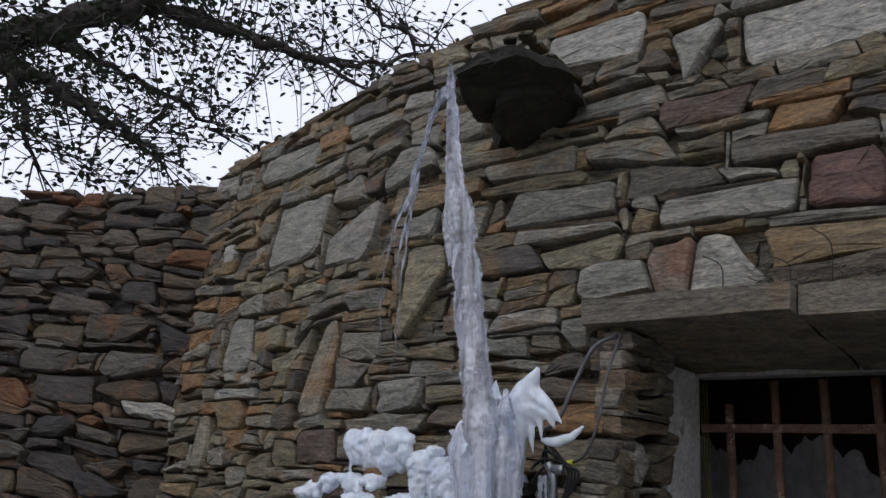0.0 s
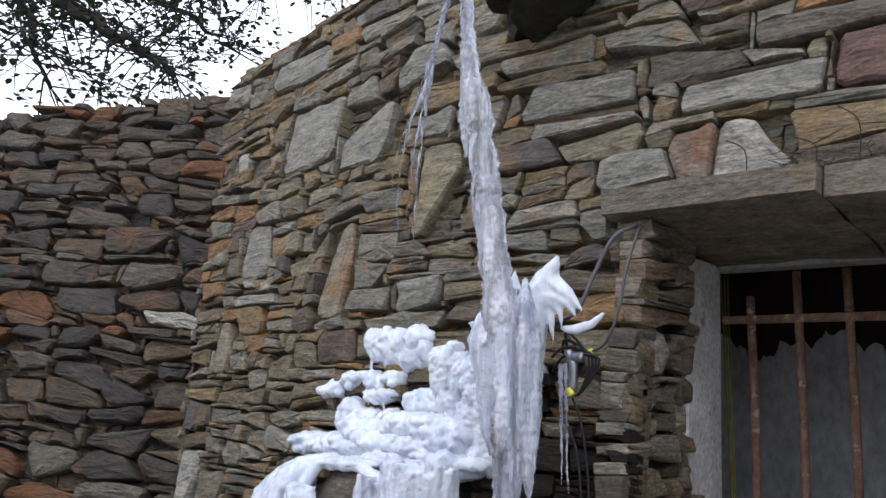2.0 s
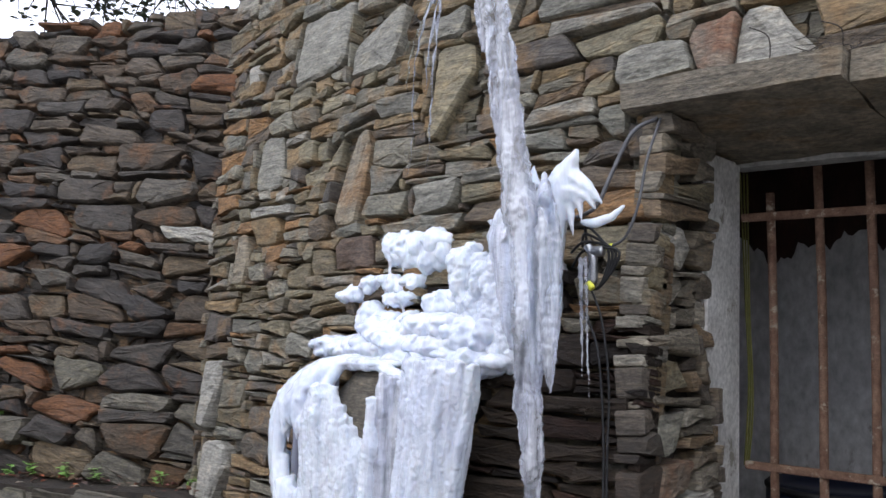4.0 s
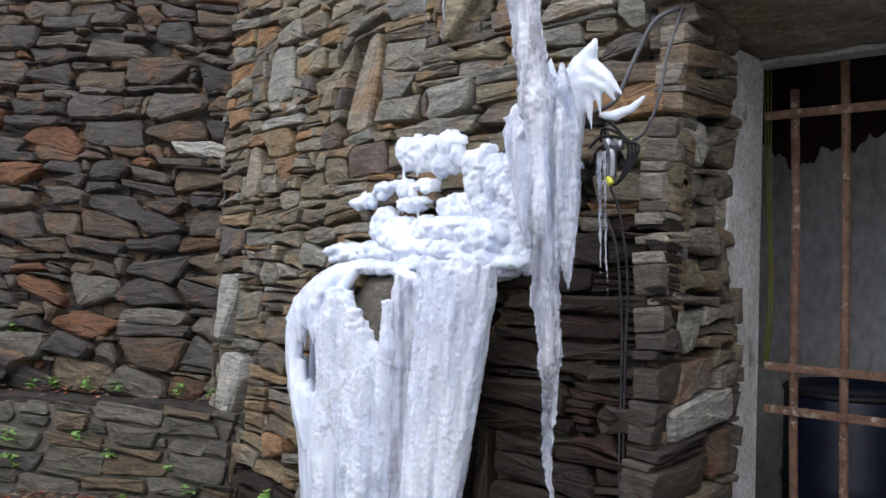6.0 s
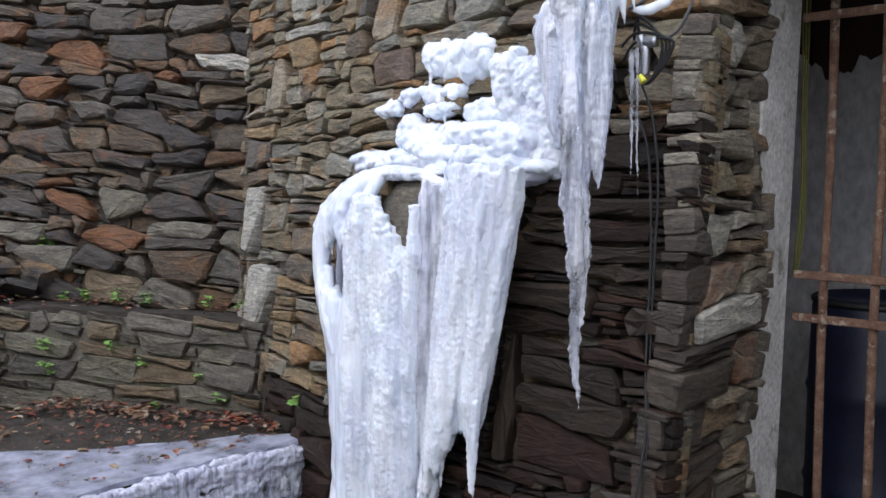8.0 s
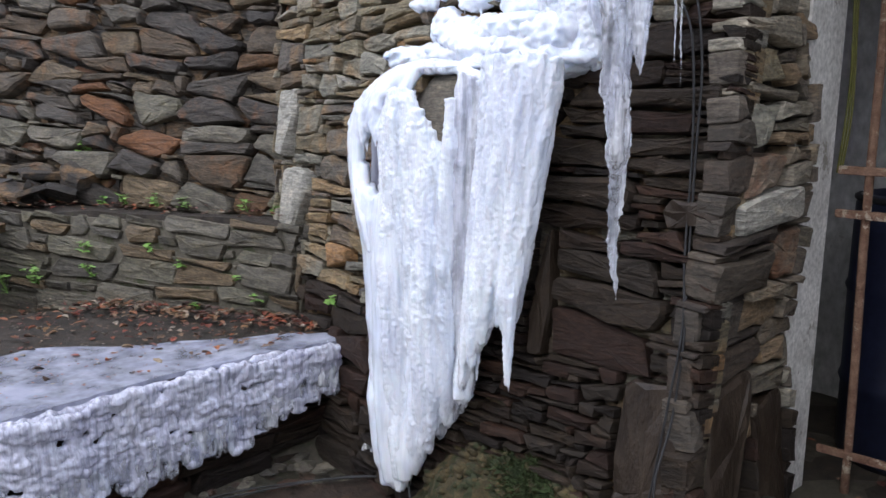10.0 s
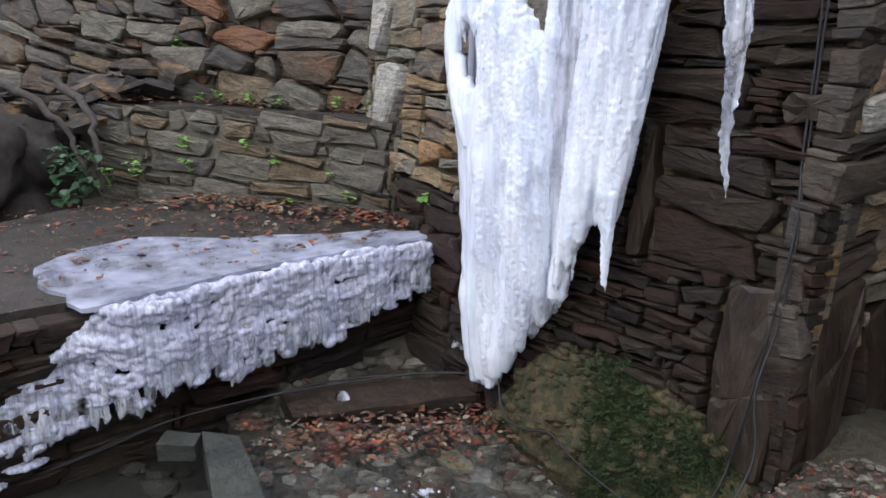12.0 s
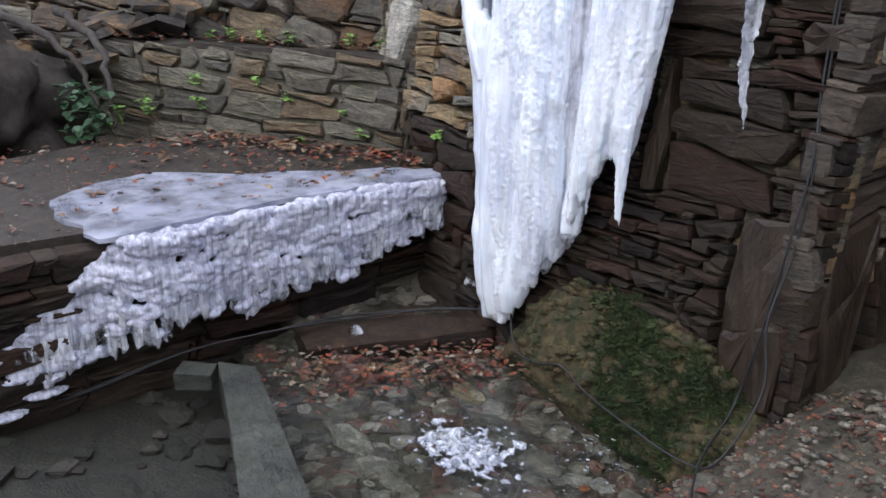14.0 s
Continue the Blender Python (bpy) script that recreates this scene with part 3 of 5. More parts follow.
# the bench: a low stone shelf before the ledge
bm = bmesh.new()
outline = [(-2.03, 2.2), (-2.06, 1.8), (-2.07, 1.36), (-2.06, 0.95), (-2.12, 0.45), (-3.1, 0.45), (-3.3, 1.3), (-2.9, 1.95), (-2.4, 2.3)]
low = [bm.verts.new((x, y, -0.3)) for x, y in outline]
high = [bm.verts.new((x, y, 0.44)) for x, y in outline]
bm.faces.new(high)
bm.faces.new(low)
for j in range(len(outline)):
    k = (j + 1) % len(outline)
    bm.faces.new((low[j], low[k], high[k], high[j]))
bench = tagged(part("stone_bench", bm, earth), "low wet stone shelf coated in ice below the ledge", "stone shelf", kind="structure")


bm = bmesh.new()
soil = [bm.verts.new((x, y, 0.815 + 0.015 * math.sin(x * 11))) for x, y in [(u, ledge_face(u, 0.82).y + 0.02) for u in np.linspace(-4.3, -2.36, 20)] + [(u, left_face(u, 0.8).y + 0.1) for u in np.linspace(-2.5, -4.3, 20)]]
bm.faces.new(soil)
r = bmesh.ops.extrude_face_region(bm, geom=bm.faces[:])
for v in r["geom"]:
    if isinstance(v, bmesh.types.BMVert):
        v.co.z -= 0.06
tagged(part("ledge_soil", bm, earth), "damp leaf-strewn soil on top of the ledge", "soil", kind="structure")


def slab(name, pts, thick, mat, parent=None, label="", rough=0.012, cut=0.008):
    """A thick stone plate with the given outline; thick: the vector to its other face."""
    bm = bmesh.new()
    a = [bm.verts.new(p) for p in pts]
    b = [bm.verts.new(Vector(p) + Vector(thick)) for p in pts]
    bm.faces.new(a)
    bm.faces.new(b)
    for j in range(len(a)):
        k = (j + 1) % len(a)
        bm.faces.new((a[j], a[k], b[k], b[j]))
    bmesh.ops.subdivide_edges(bm, edges=bm.edges[:], cuts=4, use_grid_fill=True)
    bmesh.ops.triangulate(bm, faces=[f for f in bm.faces if len(f.verts) > 4])
    for v in bm.verts:
        v.co += Vector((noise.noise(v.co * 9), noise.noise(v.co * 9 + Vector((7, 0, 0))), noise.noise(v.co * 9 + Vector((0, 7, 0))))) * rough
    return part(name, bm, mat, parent, label)


# ---- the doorway ----
lintel = empty("lintel", (0, 2.4, 2.1), label="thick rough schist lintel slab over the doorway", category="lintel", kind="structure")
slab("slab", [(-0.56, 2.27, 2.13), (0.02, 2.26, 2.13), (0.02, 2.89, 2.06), (-0.5, 2.89, 2.06)], (0, 0, 0.07), lintel_mat, lintel)
slab("slab", [(0.03, 2.3, 2.12), (1.2, 2.28, 2.12), (1.2, 2.89, 2.06), (0.03, 2.89, 2.06)], (0, 0, 0.08), lintel_mat, lintel)
bm = bmesh.new()
block(bm, -0.5, 1.2, 2.9, 3.0, 2.05, 2.42)
part("beam", bm, concrete, lintel, "grey cement beam behind the lintel")
bm = bmesh.new()
block(bm, -0.8, -0.45, 2.6, 2.87, 0.0, 2.06, 0.012)
for v in bm.verts:
    v.co.x += 0.012 * noise.noise(v.co * 6) - (0.04 * max(0, 0.95 - v.co.z))
tagged(part("jamb", bm, lifted_cement), "worn cement door jamb, lightened in colour against its shade", "door jamb", kind="structure")

# the store room behind the gate
# The ceiling gets the dark bark colour to deepen shade at the top.
for nm, box, mt, lab in (("wall_room_back", (-1.6, 1.4, 3.75, 3.85, 0.0, 2.5), room_wall, "grey stained plaster wall of the store room"), ("wall_room_west", (-1.7, -1.6, 2.9, 3.85, 0.0, 2.5), room_wall, "grey plaster side wall of the store room"),
                         ("wall_room_east", (1.4, 1.5, 2.75, 3.85, 0.0, 2.4), room_wall, "grey plaster side wall of the store room"), ("ceiling", (-1.7, 1.5, 2.75, 3.85, 2.4, 2.5), bark, "store room ceiling coloured dark to deepen the shade"),
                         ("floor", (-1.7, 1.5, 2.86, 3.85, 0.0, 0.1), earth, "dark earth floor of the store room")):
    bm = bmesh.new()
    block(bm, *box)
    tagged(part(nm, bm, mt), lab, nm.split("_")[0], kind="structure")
bm = bmesh.new()
block(bm, -1.6, -0.6, 2.86, 2.9, 0.0, 2.5)
tagged(part("wall_room_south", bm, room_wall), "grey plaster wall beside the gate", "wall", kind="structure")

# Rust stain of the upper wall, reaching lower and darker to carry shade.
bm = bmesh.new()
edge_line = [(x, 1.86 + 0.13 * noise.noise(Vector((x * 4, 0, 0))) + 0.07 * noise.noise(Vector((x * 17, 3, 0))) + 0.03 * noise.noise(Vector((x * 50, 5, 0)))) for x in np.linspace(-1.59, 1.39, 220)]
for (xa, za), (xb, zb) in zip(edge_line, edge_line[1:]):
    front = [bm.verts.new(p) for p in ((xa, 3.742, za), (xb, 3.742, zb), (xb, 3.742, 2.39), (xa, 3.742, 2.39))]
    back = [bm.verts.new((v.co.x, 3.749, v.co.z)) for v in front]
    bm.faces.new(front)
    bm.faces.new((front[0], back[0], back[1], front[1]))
bmesh.ops.remove_doubles(bm, verts=bm.verts[:], dist=0.0005)
tagged(part("wall_room_shade", bm, rust_shade, fix=False), "ragged rust stain on the upper wall, darkened to carry shade", "wall", kind="structure")

gate = empty("iron_gate", (0, 2.9, 0.1), label="rusty welded iron bar gate standing closed in the doorway", category="gate")
for i in range(7):
    x = -0.375 + 0.145 * i
    top = 1.96 if i == 0 else 2.03
    bm = bmesh.new()
    tube(bm, [(x + 0.003 * math.sin(z * 5), 2.9, z) for z in np.linspace(0.1 if i else 0.05, top, 12)], 0.0135, 10)
    part("bar", bm, rust, gate, smooth=True)
for z in (1.885, 1.115, 0.985, 0.235):
    bm = bmesh.new()
    block(bm, -0.462, 0.54, 2.878, 2.889, z - 0.013, z + 0.013, 0.003)
    part("crossbar", bm, rust, gate)

barrel = empty("barrel", (-0.33, 3.32, 0.1), label="dark blue plastic barrel standing in the store room", category="barrel")
bm = bmesh.new()
prof = [(0.20, 0.0), (0.22, 0.03), (0.22, 0.26), (0.228, 0.28), (0.22, 0.30), (0.22, 0.58), (0.228, 0.60), (0.22, 0.62), (0.215, 0.88), (0.2, 0.91), (0.185, 0.915), (0.18, 0.89)]
rings = [[bm.verts.new((-0.33 + r * math.cos(a), 3.32 + r * math.sin(a), 0.1 + z)) for a in np.linspace(0, 2 * math.pi, 32, endpoint=False)] for r, z in prof]
for r0, r1 in zip(rings, rings[1:]):
    for j in range(32):
        bm.faces.new((r0[j], r0[(j + 1) % 32], r1[(j + 1) % 32], r1[j]))
bm.faces.new(rings[0])
bm.faces.new(rings[-1])
part("body", bm, barrel_mat, barrel, smooth=True)
bm = bmesh.new()
tube(bm, [(-0.33 + 0.21 * math.cos(a), 3.32 + 0.21 * math.sin(a), 1.0) for a in np.linspace(0, 2 * math.pi, 33)], 0.011, 6)
part("rim", bm, black_plastic, barrel, smooth=True)

hose = empty("hose", (-0.44, 2.95, 1.3), label="yellow garden hose hanging behind the door jamb", category="hose")
for k in range(3):
    bm = bmesh.new()
    tube(bm, smooth_line([(-0.49 + 0.008 * k, 2.95 + 0.01 * k, 2.04), (-0.478 + 0.006 * k, 2.95, 1.6), (-0.472 + 0.006 * k, 2.95, 1.4), (-0.478 + 0.008 * k, 2.95, 1.25), (-0.49 + 0.006 * k, 2.95, 1.1)]), 0.003, 8)
    part("strand", bm, hose_mat, hose, smooth=True)

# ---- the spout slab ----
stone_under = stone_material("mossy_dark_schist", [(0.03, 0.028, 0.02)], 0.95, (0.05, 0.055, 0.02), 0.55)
spout = empty("stone_spout", (-0.8, 2.4, 2.85), label="mossy schist slab jutting from the wall as a water spout", category="water spout")
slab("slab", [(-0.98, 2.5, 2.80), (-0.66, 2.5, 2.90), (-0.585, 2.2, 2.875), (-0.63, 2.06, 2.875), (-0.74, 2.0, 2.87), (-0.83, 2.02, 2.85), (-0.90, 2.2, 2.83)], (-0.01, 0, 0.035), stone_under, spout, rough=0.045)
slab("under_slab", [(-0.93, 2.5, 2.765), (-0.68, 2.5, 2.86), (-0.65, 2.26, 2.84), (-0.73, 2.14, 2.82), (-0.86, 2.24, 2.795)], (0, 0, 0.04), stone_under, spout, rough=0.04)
bm = bmesh.new()
for k in range(46):
    f = random.random()
    g = random.random()
    blob(bm, (-0.62 - 0.05 * f - 0.12 * g * (random.random() < 0.3), 2.05 + 0.4 * f, 2.95 + 0.02 * f), (0.025, 0.03, 0.012), 1, 0.4)
tagged(part("moss", bm, mossy_rock, spout, "grey-green moss and lichen along the edge"), kind="stuff")

# ---- ice ----
rnd = random.Random(4)


def jig(k):
    return rnd.uniform(-k, k)


icicle_line = [(-0.795, 1.94, 2.87), (-0.79, 1.94, 2.75), (-0.775, 1.94, 2.6), (-0.75, 1.94, 2.42), (-0.72, 1.94, 2.28), (-0.70, 1.94, 2.12), (-0.665, 1.94, 1.92), (-0.63, 1.94, 1.67), (-0.63, 1.94, 1.4), (-0.615, 1.94, 1.27), (-0.62, 1.95, 1.12), (-0.628, 1.95, 1.0), (-0.617, 1.96, 0.85)]
icicle_r = [0.004, 0.016, 0.022, 0.035, 0.036, 0.038, 0.044, 0.046, 0.034, 0.036, 0.020, 0.013, 0.003]
fine = smooth_line(icicle_line, 5)
fr = list(np.interp(np.linspace(0, 12, len(fine)), range(13), icicle_r))
icicle_runs = ([([p + Vector((jig(0.004), 0, 0)) for p in fine], [max(0.002, r * (1 + jig(0.16))) for r in fr]),
                        ([(-0.79, 1.95, 2.5), (-0.785, 1.95, 2.38), (-0.775, 1.95, 2.26)], [0.006, 0.022, 0.008]),
                        ([(-0.6, 1.97, 1.93), (-0.59, 1.96, 1.86), (-0.575, 1.95, 1.76), (-0.57, 1.95, 1.6), (-0.572, 1.95, 1.45), (-0.568, 1.95, 1.385)], [0.004, 0.022, 0.035, 0.032, 0.016, 0.004]),
                        ([(-0.62, 1.95, 1.9), (-0.6, 1.95, 1.75), (-0.6, 1.95, 1.5), (-0.61, 1.95, 1.35)], [0.006, 0.022, 0.018, 0.008]),
                        ([(-0.565, 2.08, 1.72), (-0.56, 2.08, 1.5), (-0.56, 2.08, 1.42)], [0.007, 0.004, 0.0015]), ([(-0.55, 2.08, 1.72), (-0.545, 2.08, 1.5), (-0.54, 2.08, 1.36)], [0.006, 0.004, 0.0015])])
icicle = empty("icicle", (-0.7, 1.95, 2.87), label="long clear lumpy icicle hanging from the spout to the ice mass", category="icicle")
ice("shaft", icicle_runs[:2], [], clear_ice, icicle, voxel=0.005, lump=0.014, grain=0.013)
for run_ in icicle_runs[2:]:
    ice("side_icicle", [run_], [], clear_ice, icicle, voxel=0.005, lump=0.012, grain=0.013)

waterfall = empty("frozen_waterfall", (-1.2, 2.1, 0.1), label="white frozen waterfall of shelves, arch and column on the wall", category="frozen waterfall")
ice("horn", [([(-0.535, 2.02, 1.985), (-0.545, 2.02, 1.965), (-0.57, 2.03, 1.93), (-0.605, 2.03, 1.88), (-0.635, 2.03, 1.80), (-0.645, 2.03, 1.68), (-0.645, 2.02, 1.56)], [0.006, 0.015, 0.032, 0.045, 0.055, 0.05, 0.03]),
             ([(-0.60, 2.03, 1.93), (-0.55, 2.03, 1.915), (-0.51, 2.03, 1.885), (-0.472, 2.03, 1.845)], [0.03, 0.026, 0.017, 0.003]),
             ([(-0.60, 2.03, 1.90), (-0.555, 2.03, 1.885), (-0.51, 2.03, 1.865), (-0.49, 2.03, 1.83)], [0.03, 0.024, 0.014, 0.003]),
             ([(-0.55, 2.03, 1.88), (-0.535, 2.03, 1.84), (-0.53, 2.03, 1.80)], [0.018, 0.008, 0.002]), ([(-0.575, 2.03, 1.87), (-0.56, 2.03, 1.82), (-0.555, 2.03, 1.77)], [0.02, 0.01, 0.002]),
             ([(-0.545, 2.05, 1.805), (-0.50, 2.05, 1.80), (-0.46, 2.06, 1.815), (-0.43, 2.07, 1.845)], [0.008, 0.014, 0.011, 0.003]),
             ([(-0.66, 2.02, 1.90), (-0.67, 2.02, 1.93), (-0.665, 2.02, 1.955)], [0.02, 0.012, 0.003])],
    [((-0.625, 2.03, 1.84), (0.05, 0.045, 0.07)), ((-0.59, 2.03, 1.885), (0.045, 0.035, 0.05))], white_ice, waterfall, "white curled horn of ice", voxel=0.005, lump=0.006, grain=0.025)
ice("fin", [([(-0.845, 2.06, 1.828), (-0.815, 2.05, 1.818), (-0.775, 2.04, 1.80), (-0.73, 2.03, 1.76)], [0.004, 0.014, 0.04, 0.05]),
            ([(-0.745, 2.03, 1.875), (-0.76, 2.03, 1.84), (-0.765, 2.03, 1.78), (-0.745, 2.03, 1.68), (-0.735, 2.03, 1.55), (-0.735, 2.03, 1.48)], [0.006, 0.028, 0.05, 0.045, 0.035, 0.01])],
    [], frost_ice, waterfall, "rounded translucent fin of ice", voxel=0.0055, lump=0.009, grain=0.03)

# snowy plates and knobs on the wall: place, half width, half height
PLATES = [(-1.30, 1.775, 0.15, 0.07), (-1.37, 1.785, 0.08, 0.06), (-1.22, 1.765, 0.08, 0.065), (-1.09, 1.755, 0.03, 0.025), (-1.045, 1.772, 0.05, 0.022),
          (-1.57, 1.635, 0.065, 0.032), (-1.48, 1.665, 0.05, 0.035), (-1.37, 1.665, 0.05, 0.035), (-1.34, 1.62, 0.07, 0.03), (-1.29, 1.675, 0.045, 0.03), (-1.15, 1.60, 0.10, 0.045), (-1.12, 1.625, 0.06, 0.03),
          (-1.46, 1.55, 0.07, 0.065), (-1.38, 1.535, 0.07, 0.05), (-1.22, 1.515, 0.06, 0.025), (-1.29, 1.555, 0.035, 0.025)]
MOUNDS = [(-1.55, 1.455, 0.14, 0.04), (-1.43, 1.455, 0.13, 0.05), (-1.27, 1.475, 0.14, 0.055), (-1.13, 1.47, 0.14, 0.055), (-1.02, 1.50, 0.12, 0.075), (-1.2, 1.43, 0.2, 0.045), (-1.0, 1.43, 0.14, 0.055), (-1.36, 1.51, 0.12, 0.05), (-1.16, 1.53, 0.13, 0.05)]
KNOBS = [(-1.05, 1.69, 0.05, 0.04), (-1.0, 1.63, 0.07, 0.06), (-0.96, 1.69, 0.06, 0.05), (-0.92, 1.62, 0.07, 0.09), (-0.95, 1.54, 0.09, 0.09), (-0.90, 1.70, 0.05, 0.05), (-0.86, 1.66, 0.06, 0.09), (-0.83, 1.60, 0.06, 0.1), (-0.90, 1.52, 0.06, 0.08), (-0.80, 1.68, 0.05, 0.07)]
for name_, group_, mat_, grain_, thick in (("plate", PLATES, white_ice, 0.022, 0.045), ("mound", MOUNDS, white_ice, 0.025, 0.085)):
    for x, z, w, h in group_:
        strands = []
        for k in range(1 if name_ == "plate" else 0):
            px_ = x + jig(w * 0.7)
            y = front_y(px_, z) - 0.04
            strands.append(([(px_, y, z), (px_, y, z - h), (px_, y + 0.01, z - h - rnd.uniform(0.015, 0.055))], [0.008, 0.006, 0.002]))
        bits = [((x + jig(w * 0.72), front_y(x, z) - thick * 0.5 + jig(0.012), z + jig(h * 0.45)), (w * rnd.uniform(0.25, 0.45), thick * rnd.uniform(0.7, 1.0), h * rnd.uniform(0.45, 0.75))) for _ in range(13)]
        ice(name_, strands, bits + [((x, front_y(x, z) - thick * 0.5, z), (w * 0.95, thick * 0.9, h * 0.95))], mat_, waterfall, voxel=0.0055, lump=0.017, grain=grain_)

knobs = []
for x, z, w, h in KNOBS:
    knobs += [((x + jig(w), front_y(x, z) - 0.04 + jig(0.015), z + jig(h)), (rnd.uniform(0.02, 0.045), 0.05, rnd.uniform(0.025, 0.06))) for _ in range(14)]
ice("granular_ice", [], knobs, grain_ice, waterfall, "rough translucent granular ice beside the icicle", voxel=0.0052, lump=0.016, grain=0.012)

# the stone under the ice dome
bm = bmesh.new()
blob(bm, (-1.28, 2.10, 1.21), (0.19, 0.115, 0.205), 4, 0.12)
tagged(part("boulder", bm, TINTS["dark"], smooth=True), "smooth grey-brown boulder jutting from the wall under the ice", "boulder")


def bottom(x):
    return float(np.interp(x, [-1.58, -1.52, -1.49, -1.4, -1.366, -1.3, -1.253, -1.16, -1.12, -1.067, -1.0, -0.985, -0.965, -0.93, -0.9, -0.86, -0.8],
                           [0.12, 0.05, 0.04, 0.07, 0.11, 0.21, 0.31, 0.42, 0.53, 0.66, 0.67, 0.52, 0.67, 0.77, 0.95, 1.15, 1.3]))


def drop(x, y, start, r, end=None):
    """A strand falling from start, drawn in towards the foot of the column."""
    line, z, short = [], start, 0.13 * abs(noise.noise(Vector((x * 44, 1.5, 0)))) + abs(jig(0.02))
    while True:
        k = 0.41 if x > -1.3 else 0.26
        xx = -1.3 + (x + 1.3) * (1 - k * max(0.0, 1.42 - z))
        low = bottom(xx) + short if end is None else end
        fold = 0.045 * noise.noise(Vector((x * 15, z * 0.9, 3))) + 0.02 * noise.noise(Vector((x * 42, z * 2.0, 9)))
        line.append((xx + jig(0.005), y + fold + jig(0.006), max(z, low)))
        if z <= low or len(line) > 40:
            break
        z -= 0.07
    n = len(line)
    return line, [r * (0.75 if i == 0 else 1 + jig(0.12)) if n - i > 2 else r * (n - i) * 0.38 * (0.4 if i == n - 1 else 1) for i in range(n)]


def dome(f, s, cut=0.0):
    """A point on the shoulder of the dome; f: round from the left to the right end, s: down from the crown."""
    a = math.pi * f
    return (-1.345 - (0.35 - cut) * math.cos(a) * math.sin(s * math.pi / 2), 2.05 - (0.12 - cut) * math.sin(a) * math.sin(s * math.pi / 2), 1.20 + (0.225 - cut) * math.cos(s * math.pi / 2))


def bare(x, z):
    """The gap in the dome where the stone shows."""
    return 1.15 < z < 1.412 and x > float(np.interp(z, [1.15, 1.25, 1.36, 1.412], [-1.245, -1.30, -1.42, -1.40])) and x < float(np.interp(z, [1.15, 1.28, 1.36, 1.412], [-1.21, -1.165, -1.175, -1.22]))


smooth_runs, grain_runs, crust = [], [], []
for layer in range(2):
    for k in range(84):  # the shoulder
        f = k / 83 * 0.98
        pts, rad = [], []
        runs = grain_runs if f > 0.42 else smooth_runs
        for q in range(17 if not 0.22 <= f < 0.42 else 13):
            p = dome(f, q / 16, 0.018 * layer)
            if bare(p[0], p[2]):
                break
            pts.append((p[0] + jig(0.006), p[1] + jig(0.006), p[2] + jig(0.004)))
            rad.append(rnd.uniform(0.013, 0.02))
        end = dome(f, 1.0, 0.018 * layer)
        if f < 0.22:  # the arm at the outer side, curving in to the column
            pts += [(end[0] + 0.01, end[1] - 0.005, 1.12), (end[0] + 0.04, end[1] - 0.02, 1.03), (end[0] + 0.085, end[1] - 0.04, 0.95), (end[0] + 0.12, end[1] - 0.05, 0.86)]
            rad += [0.022, 0.02, 0.018, 0.008]
        elif f < 0.42:  # short drips over the hollow
            h = rnd.uniform(0.0, 0.06) + 0.08 * (abs(f - 0.32) / 0.10) ** 2
            pts += [(end[0] + 0.004, end[1], 1.26 - h * 0.5), (end[0] + 0.01, end[1], 1.25 - h)]
            rad += [0.01, 0.003]
        if len(pts) > 1:
            runs.append((pts, rad))
smooth_runs.append(([(-1.50, 1.985, 1.24), (-1.495, 1.975, 1.15), (-1.485, 1.97, 1.06), (-1.478, 1.97, 0.98)], [0.022, 0.014, 0.012, 0.016]))
back_runs = [([(x, 2.16, 1.36), (x, 2.15 + jig(0.01), 1.2), (x + 0.01, 2.13, 0.95)], [0.02, 0.022, 0.02]) for x in np.linspace(-1.72, -1.56, 7)]
ice("hollow_back", back_runs, [], sheet_ice, waterfall, "grey clear ice at the back of the hollow", voxel=0.008, lump=0.006, grain=0.05)
for f in np.linspace(0.0, 1.0, 26):  # the crown
    p = dome(float(f), 0.2)
    crust.append(((p[0], p[1] + 0.03, 1.42), (0.055, 0.045, 0.016)))
ice("arch", smooth_runs, crust, white_ice, waterfall, "smooth hollow arch of ice with dripping inner edge", voxel=0.006, lump=0.006, grain=0.03)

strands, crust = [], []
for k in range(60):  # the smooth column
    x = -1.62 + 0.29 * (k + rnd.random()) / 60
    strands.append(drop(x, 1.965 + jig(0.015) + 0.05 * max(0, -1.58 - x) / 0.06, 1.045 + 0.02 * math.sin(x * 30) if x < -1.44 else 1.12, rnd.uniform(0.022, 0.036)))
for x in np.linspace(-1.57, -1.44, 6):
    crust.append(((x, 1.985, 1.0), (0.035, 0.05, 0.035)))
ice("column", strands, crust, white_ice, waterfall, "thick smooth white column of ice", voxel=0.0062, lump=0.004, grain=0.05)

strands = grain_runs
for k in range(64):  # the granular tongue under the bare stone
    x = -1.46 + 0.285 * (k + rnd.random()) / 64
    top = float(np.interp(x, [-1.48, -1.44, -1.40, -1.35, -1.29, -1.245, -1.215, -1.19, -1.17], [1.10, 1.27, 1.36, 1.34, 1.26, 1.18, 1.17, 1.29, 1.37]))
    strands.append(drop(x, 1.945 + 0.02 * abs(x + 1.38) / 0.1 + jig(0.012), top + jig(0.015), rnd.uniform(0.015, 0.03), None if rnd.random() < 0.6 else rnd.uniform(0.5, 0.9)))
crust = []
ice("tongue", strands, crust, grain_ice, waterfall, "granular tongue of ice below the bare stone", voxel=0.005, lump=0.009, grain=0.010)

